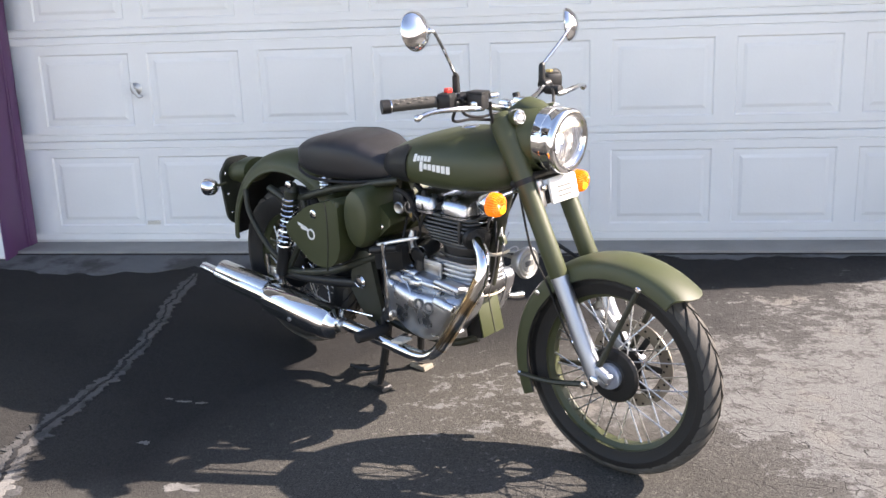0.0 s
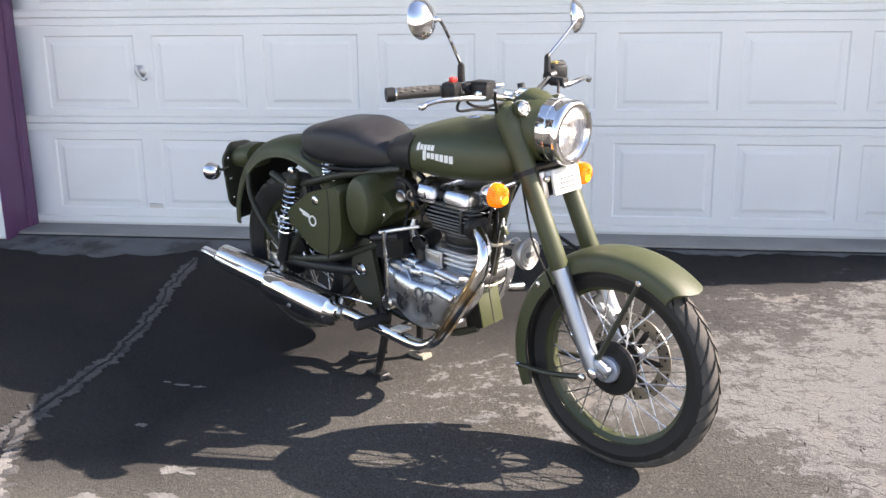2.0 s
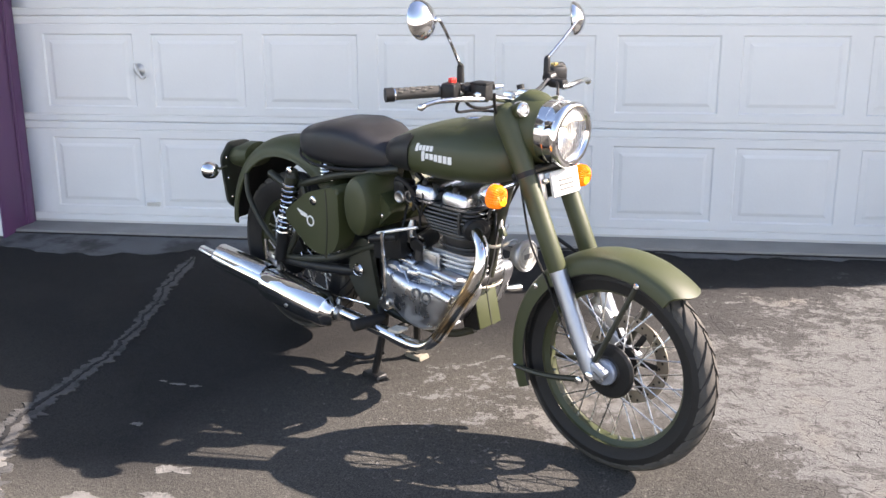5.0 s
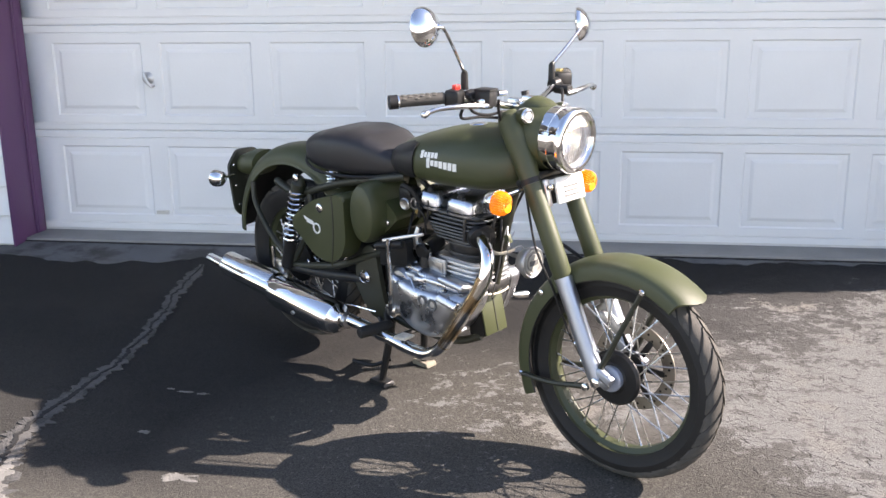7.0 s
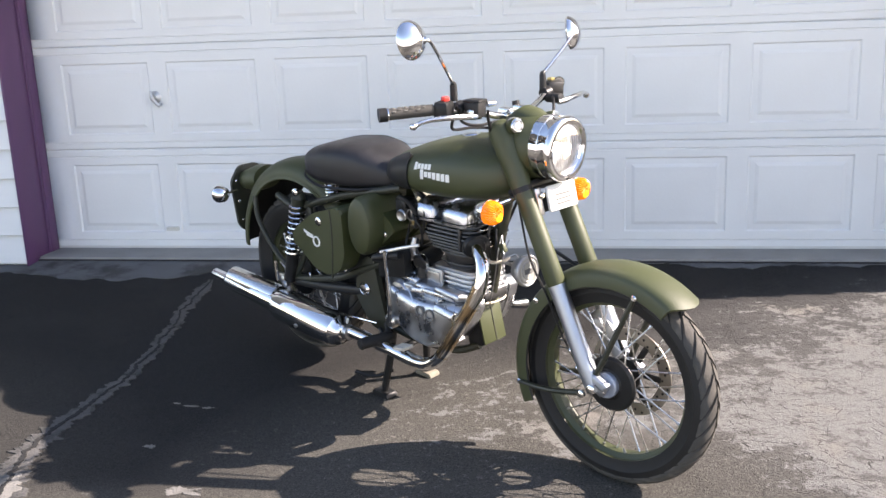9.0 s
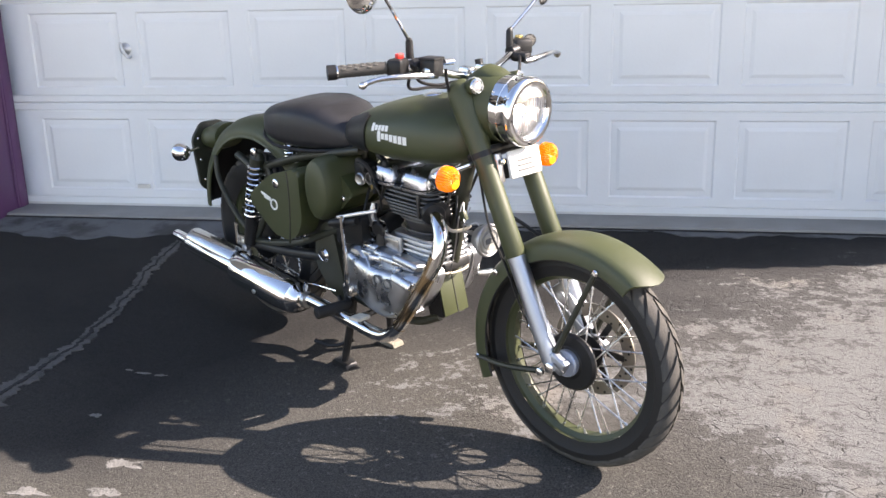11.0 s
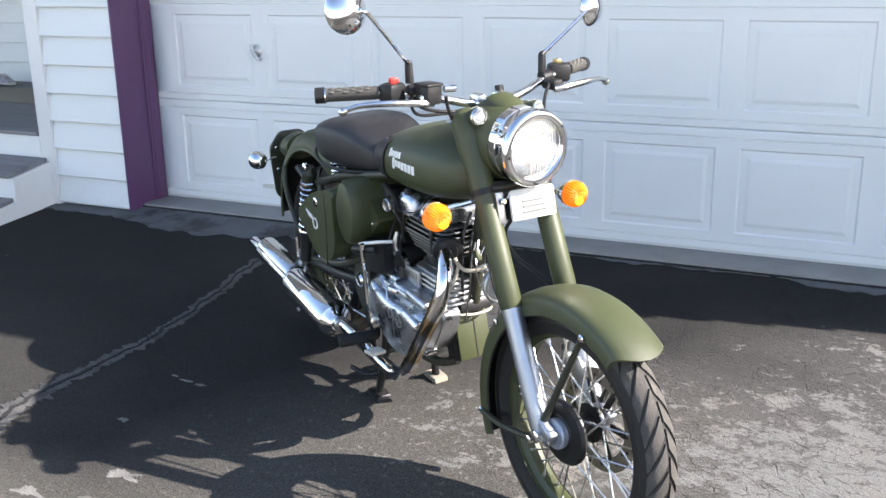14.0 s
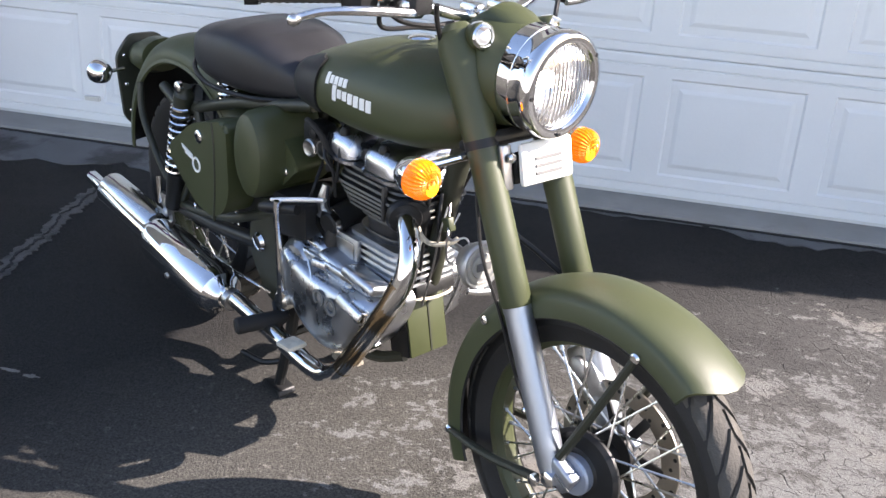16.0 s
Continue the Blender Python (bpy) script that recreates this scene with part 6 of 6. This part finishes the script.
    part("screw", lathe(mesh(), [(0, 0.010), (0.014, 0.010)], (-0.860, -0.086, 0.705), (0, -1, 0), 10), BRASS, cb)
    part("box", box(mesh(), (-0.905, -0.085, 0.752), (0.062, 0.055, 0.062), 0.010), BLACK, cb)
    part("dial", lathe(mesh(), [(0, 0.021), (0.006, 0.021), (0.009, 0.017), (0.007, 0.012)], (-0.902, -0.112, 0.728), (0.1, -1, 0), 20), STEEL, cb)
    part("dial", lathe(mesh(), [(0, 0.013), (0.007, 0.013), (0.009, 0.008)], (-0.885, -0.113, 0.766), (0, -1, 0), 14), BLACK, cb)
    part("clip", hoop(mesh(), [(-0.006, 0.017), (0.006, 0.017), (0.006, 0.021), (-0.006, 0.021)], (-0.852, -0.112, 0.738), seg=20), STEEL, cb)
    part("hose", tube(mesh(), [(-0.93, -0.10, 0.78), (-0.89, -0.125, 0.795), (-0.85, -0.12, 0.775), (-0.835, -0.11, 0.73), (-0.85, -0.10, 0.69)], 0.008, 8), RUBBER, cb)
    part("hose", tube(mesh(), [(-0.845, -0.105, 0.655), (-0.85, -0.115, 0.62), (-0.848, -0.112, 0.58)], 0.014, 10), STEEL, cb)
    part("injector", tube(mesh(), [(-0.83, -0.04, 0.745), (-0.85, -0.05, 0.78), (-0.88, -0.05, 0.80)], 0.010, 8), BLACK, cb)
    part("starter_motor", lathe(mesh(), [(0, 0.022), (0.01, 0.032), (0.10, 0.032), (0.11, 0.02)], (-0.815, -0.130, 0.575), (-0.15, 1, 0.1), 24), BLACK, bike, "black starter motor with a chrome rim")
    part("starter_rim", lathe(mesh(), [(-0.004, 0.034), (0.006, 0.036), (0.014, 0.034)], (-0.815, -0.128, 0.575), (-0.15, 1, 0.1), 24, cap=False), CHROME, bike)
    part("starter_stem", tube(mesh(), [(-0.815, -0.105, 0.56), (-0.812, -0.115, 0.515), (-0.810, -0.115, 0.485)], [0.024, 0.022, 0.026], 14), BLACK, bike)
    part("battery_box", slab(mesh(), rounded([(-0.99, 0.605), (-0.99, 0.50), (-0.855, 0.525), (-0.855, 0.615)], 0.01), -0.16, 0.09, 0.006), BLACK, bike, "black box behind the cylinder")
    for i, pts in enumerate((
            [(-0.86, -0.09, 0.77), (-0.83, -0.125, 0.735), (-0.805, -0.12, 0.70), (-0.81, -0.11, 0.64)],
            [(-0.83, -0.115, 0.66), (-0.815, -0.13, 0.62), (-0.80, -0.12, 0.60), (-0.79, -0.11, 0.585)],
            [(-0.90, -0.08, 0.69), (-0.88, -0.12, 0.64), (-0.90, -0.13, 0.57), (-0.93, -0.12, 0.50)],
            [(-0.82, -0.06, 0.77), (-0.80, -0.10, 0.775), (-0.79, -0.115, 0.73), (-0.80, -0.115, 0.68)])):
        part("lead", tube(mesh(), pts, 0.0042, 7), BLACK, cb)
    # kick starter, brake pedal, gear lever
    bm = tube(mesh(), [(-0.905, -0.195, 0.365), (-0.893, -0.205, 0.42), (-0.887, -0.212, 0.52), (-0.886, -0.216, 0.605), (-0.884, -0.214, 0.628)], [0.012, 0.0095, 0.0072, 0.0068, 0.008], 10)
    ks = part("kick_starter", bm, CHROME, bike, "chrome kick starter arm, folded")
    part("boss", lathe(mesh(), [(-0.01, 0.026), (0.016, 0.026), (0.022, 0.018)], (-0.910, -0.180, 0.360), (0, -1, 0), 20), ALLOY, ks)
    part("pedal", tube(mesh(), [(-0.950, -0.214, 0.592), (-0.925, -0.208, 0.598), (-0.88, -0.196, 0.608), (-0.845, -0.188, 0.614)], [0.012, 0.015, 0.015, 0.012], 12), BLACK, ks, "black rubber pedal")
    # thin pale bar drawn as the sunlit top edge of the pedal
    part("pedal_lit_edge", tube(mesh(), [(-0.918, -0.208, 0.618), (-0.880, -0.200, 0.629), (-0.825, -0.186, 0.645), (-0.762, -0.172, 0.662)], [0.005, 0.006, 0.006, 0.005], 10), SUNLIT_CHROME, ks)
    bm = tube(mesh(), [(-1.03, -0.14, 0.285), (-0.95, -0.17, 0.245), (-0.86, -0.20, 0.255), (-0.81, -0.222, 0.290)], 0.008, 8)
    bp = part("brake_pedal", bm, BLACK, bike, "black brake pedal with worn pale pad")
    part("pad", box(mesh(), (-0.805, -0.235, 0.306), (0.058, 0.050, 0.012), 0.005, Matrix.Rotation(radians(-8), 3, 'Y')), BRAID, bp, "worn pale metal pad")
    bm = tube(mesh(), [(-0.86, 0.18, 0.345), (-0.78, 0.205, 0.352), (-0.69, 0.21, 0.362)], 0.008, 8)
    gl = part("gear_lever", bm, BLACK, bike, "black gear lever with a bright peg")
    part("peg", tube(mesh(), [(-0.69, 0.20, 0.358), (-0.683, 0.225, 0.352), (-0.675, 0.262, 0.346)], [0.008, 0.012, 0.013], 12, smooth=False), ALLOY, gl)
    # exhaust
    bm = tube(mesh(), [(-0.60, -0.088, 0.674), (-0.548, -0.118, 0.668), (-0.500, -0.150, 0.632), (-0.500, -0.172, 0.560), (-0.548, -0.188, 0.470), (-0.606, -0.197, 0.376), (-0.660, -0.203, 0.298), (-0.712, -0.205, 0.260), (-0.78, -0.204, 0.250), (-0.92, -0.198, 0.256), (-1.10, -0.192, 0.262), (-1.19, -0.190, 0.262)], 0.0225, 20, 6)
    ex = part("exhaust_pipe", bm, CHROME, bike, "curved chrome exhaust pipe, lightly blued")
    # bronze for the heat tint and for the sunlit ground mirrored there
    part("heat_and_ground_tint", tube(mesh(), [(-0.499, -0.170, 0.572), (-0.522, -0.181, 0.515), (-0.548, -0.188, 0.470), (-0.606, -0.197, 0.376), (-0.650, -0.202, 0.310)], 0.0228, 20, 6), CHROME_BRONZED, ex, "bronze length of the pipe, heat tint with painted ground reflection")
    part("flange", lathe(mesh(), [(-0.012, 0.038), (0.0, 0.040), (0.010, 0.034)], (-0.575, -0.103, 0.674), (0.8, -0.5, -0.12), 24), BLACK, ex)
    a, b = Vector((-1.175, -0.194, 0.258)), Vector((-1.965, -0.170, 0.292))
    d = b - a
    L = d.length
    bm = lathe(mesh(), [(0, 0.024), (0.008, 0.034), (0.018, 0.040), (0.030, 0.058), (0.055, 0.066), (0.37, 0.066), (0.40, 0.060), (0.407, 0.045), (0.56, 0.042), (L - 0.03, 0.038), (L - 0.012, 0.032), (L, 0.024)], a + Vector((0, 0, -0.010)), d, 36)
    mf = part("muffler", bm, CHROME, bike, "long chrome silencer with a stepped tip")
    o = b + Vector((0, 0, -0.010))
    bm = lathe(mesh(), [(-0.01, 0.021), (0.10, 0.021), (0.104, 0.019), (0.10, 0.017), (0.03, 0.016)], o, d, 24, cap=False)
    part("tip", bm, CHROME, mf)
    part("heat_shield", lathe(mesh(), [(0.43, 0.044), (0.435, 0.047), (0.76, 0.043), (0.765, 0.038)], a + Vector((0, 0.014, 0.006)), d, 24), ALLOY, mf, "brushed alloy heat shield")
    part("clamp", lathe(mesh(), [(-0.012, 0.0245), (-0.010, 0.028), (0.010, 0.028), (0.012, 0.0245)], a + Vector((0.03, 0, 0.0)), d, 20), STEEL, mf)
    part("rivet", lathe(mesh(), [(0, 0.008), (0.004, 0.008), (0.006, 0.004)], a + d.normalized() * 0.22 + Vector((0, -0.064, -0.028)), (0, -1, -0.2), 10), STEEL, mf)
    # horn on its bracket
    h = Vector((-0.436, -0.020, 0.600))
    ax = Vector((1, -0.05, 0.05))
    bm = lathe(mesh(), [(-0.035, 0.022), (-0.030, 0.035), (-0.006, 0.047), (0.004, 0.052), (0.012, 0.052), (0.016, 0.048), (0.014, 0.043)], h, ax, 36)
    hn = part("horn", bm, CAST, bike, "round grey horn with pale ringed face")
    part("face", lathe(mesh(), [(0.010, 0.044), (0.015, 0.041), (0.0155, 0.036), (0.011, 0.034), (0.011, 0.029), (0.0165, 0.027), (0.0170, 0.001)], h, ax, 32), HORN, hn)
    part("bar", box(mesh(), h + ax.normalized() * 0.018, (0.003, 0.036, 0.016), 0, Matrix.Rotation(math.atan2(-0.05, 1), 3, 'Z')), SLOT, hn, "plain dark bar")
    part("bracket", tube(mesh(), [h - ax * 0.03, (-0.50, -0.005, 0.60), (-0.56, 0, 0.60)], 0.007, 8), STEEL, hn)
    for pts, m, r in (([(-0.545, -0.03, 0.72), (-0.53, -0.05, 0.66), (-0.545, -0.03, 0.58), (-0.58, -0.03, 0.50)], BLACK, 0.004), ([(-0.53, -0.02, 0.70), (-0.49, -0.055, 0.645), (-0.455, -0.04, 0.655), (-0.445, -0.03, 0.615)], STEEL, 0.0022), ([(-0.562, -0.085, 0.665), (-0.552, -0.075, 0.632), (-0.540, -0.058, 0.615), (-0.512, -0.034, 0.620), (-0.500, -0.020, 0.632)], BRAID, 0.0055), ([(-0.552, -0.075, 0.628), (-0.560, -0.085, 0.585), (-0.585, -0.10, 0.53), (-0.60, -0.10, 0.47)], BRAID, 0.0050), ([(-0.50, -0.02, 0.69), (-0.505, -0.045, 0.64), (-0.515, -0.035, 0.585), (-0.50, -0.03, 0.575), (-0.47, -0.03, 0.60), (-0.452, -0.03, 0.64), (-0.440, -0.02, 0.63)], STEEL, 0.0022), ([(-0.52, -0.035, 0.70), (-0.525, -0.05, 0.64), (-0.545, -0.045, 0.56), (-0.575, -0.045, 0.45)], STEEL, 0.0025), ([(-0.55, -0.03, 0.78), (-0.56, -0.055, 0.70), (-0.575, -0.05, 0.60), (-0.60, -0.04, 0.47)], BLACK, 0.0045)):
        part("lead", tube(mesh(), pts, r, 7), m, hn)
    part("clip", box(mesh(), (-0.512, -0.038, 0.665), (0.024, 0.018, 0.030), 0.004, Matrix.Rotation(radians(-20), 3, 'Y')), OLIVE, hn)
    # olive box low at the front of the engine, blackened where its sides are shaded
    bm = box(mesh(), (-0.645, -0.004, 0.381), (0.070, 0.112, 0.172), 0.008, Matrix.Rotation(radians(-12), 3, 'Y'))
    gb = part("front_box", bm, BLACK, bike, "olive steel box below the engine, its shaded sides painted black")
    part("face", box(mesh(), (-0.6095, -0.002, 0.3885), (0.006, 0.108, 0.166), 0.003, Matrix.Rotation(radians(-12), 3, 'Y')), OLIVE, gb, "olive pressed face")
    part("seam", box(mesh(), (-0.6062, 0.004, 0.3890), (0.003, 0.004, 0.160), 0.0, Matrix.Rotation(radians(-12), 3, 'Y')), OLIVE_DARK, gb)
    part("lid", box(mesh(), (-0.622, 0.0, 0.470), (0.080, 0.110, 0.030), 0.006, Matrix.Rotation(radians(-12), 3, 'Y')), BLACK, gb)
    part("latch", tube(mesh(), [(-0.588, -0.060, 0.462), (-0.584, -0.005, 0.452), (-0.584, 0.045, 0.456), (-0.605, 0.058, 0.465)], 0.0038, 8), BRAID, gb)


motorcycle = thing("motorcycle", BIKE, "matte olive green motorcycle with chrome headlamp and exhaust on its stand", "motorcycle")
front_end(motorcycle)
headlamp(motorcycle)
handlebar(motorcycle)
tank_and_seat(motorcycle)
rear_end(motorcycle)
frame_tubes(motorcycle)
side_boxes(motorcycle)
engine(motorcycle)
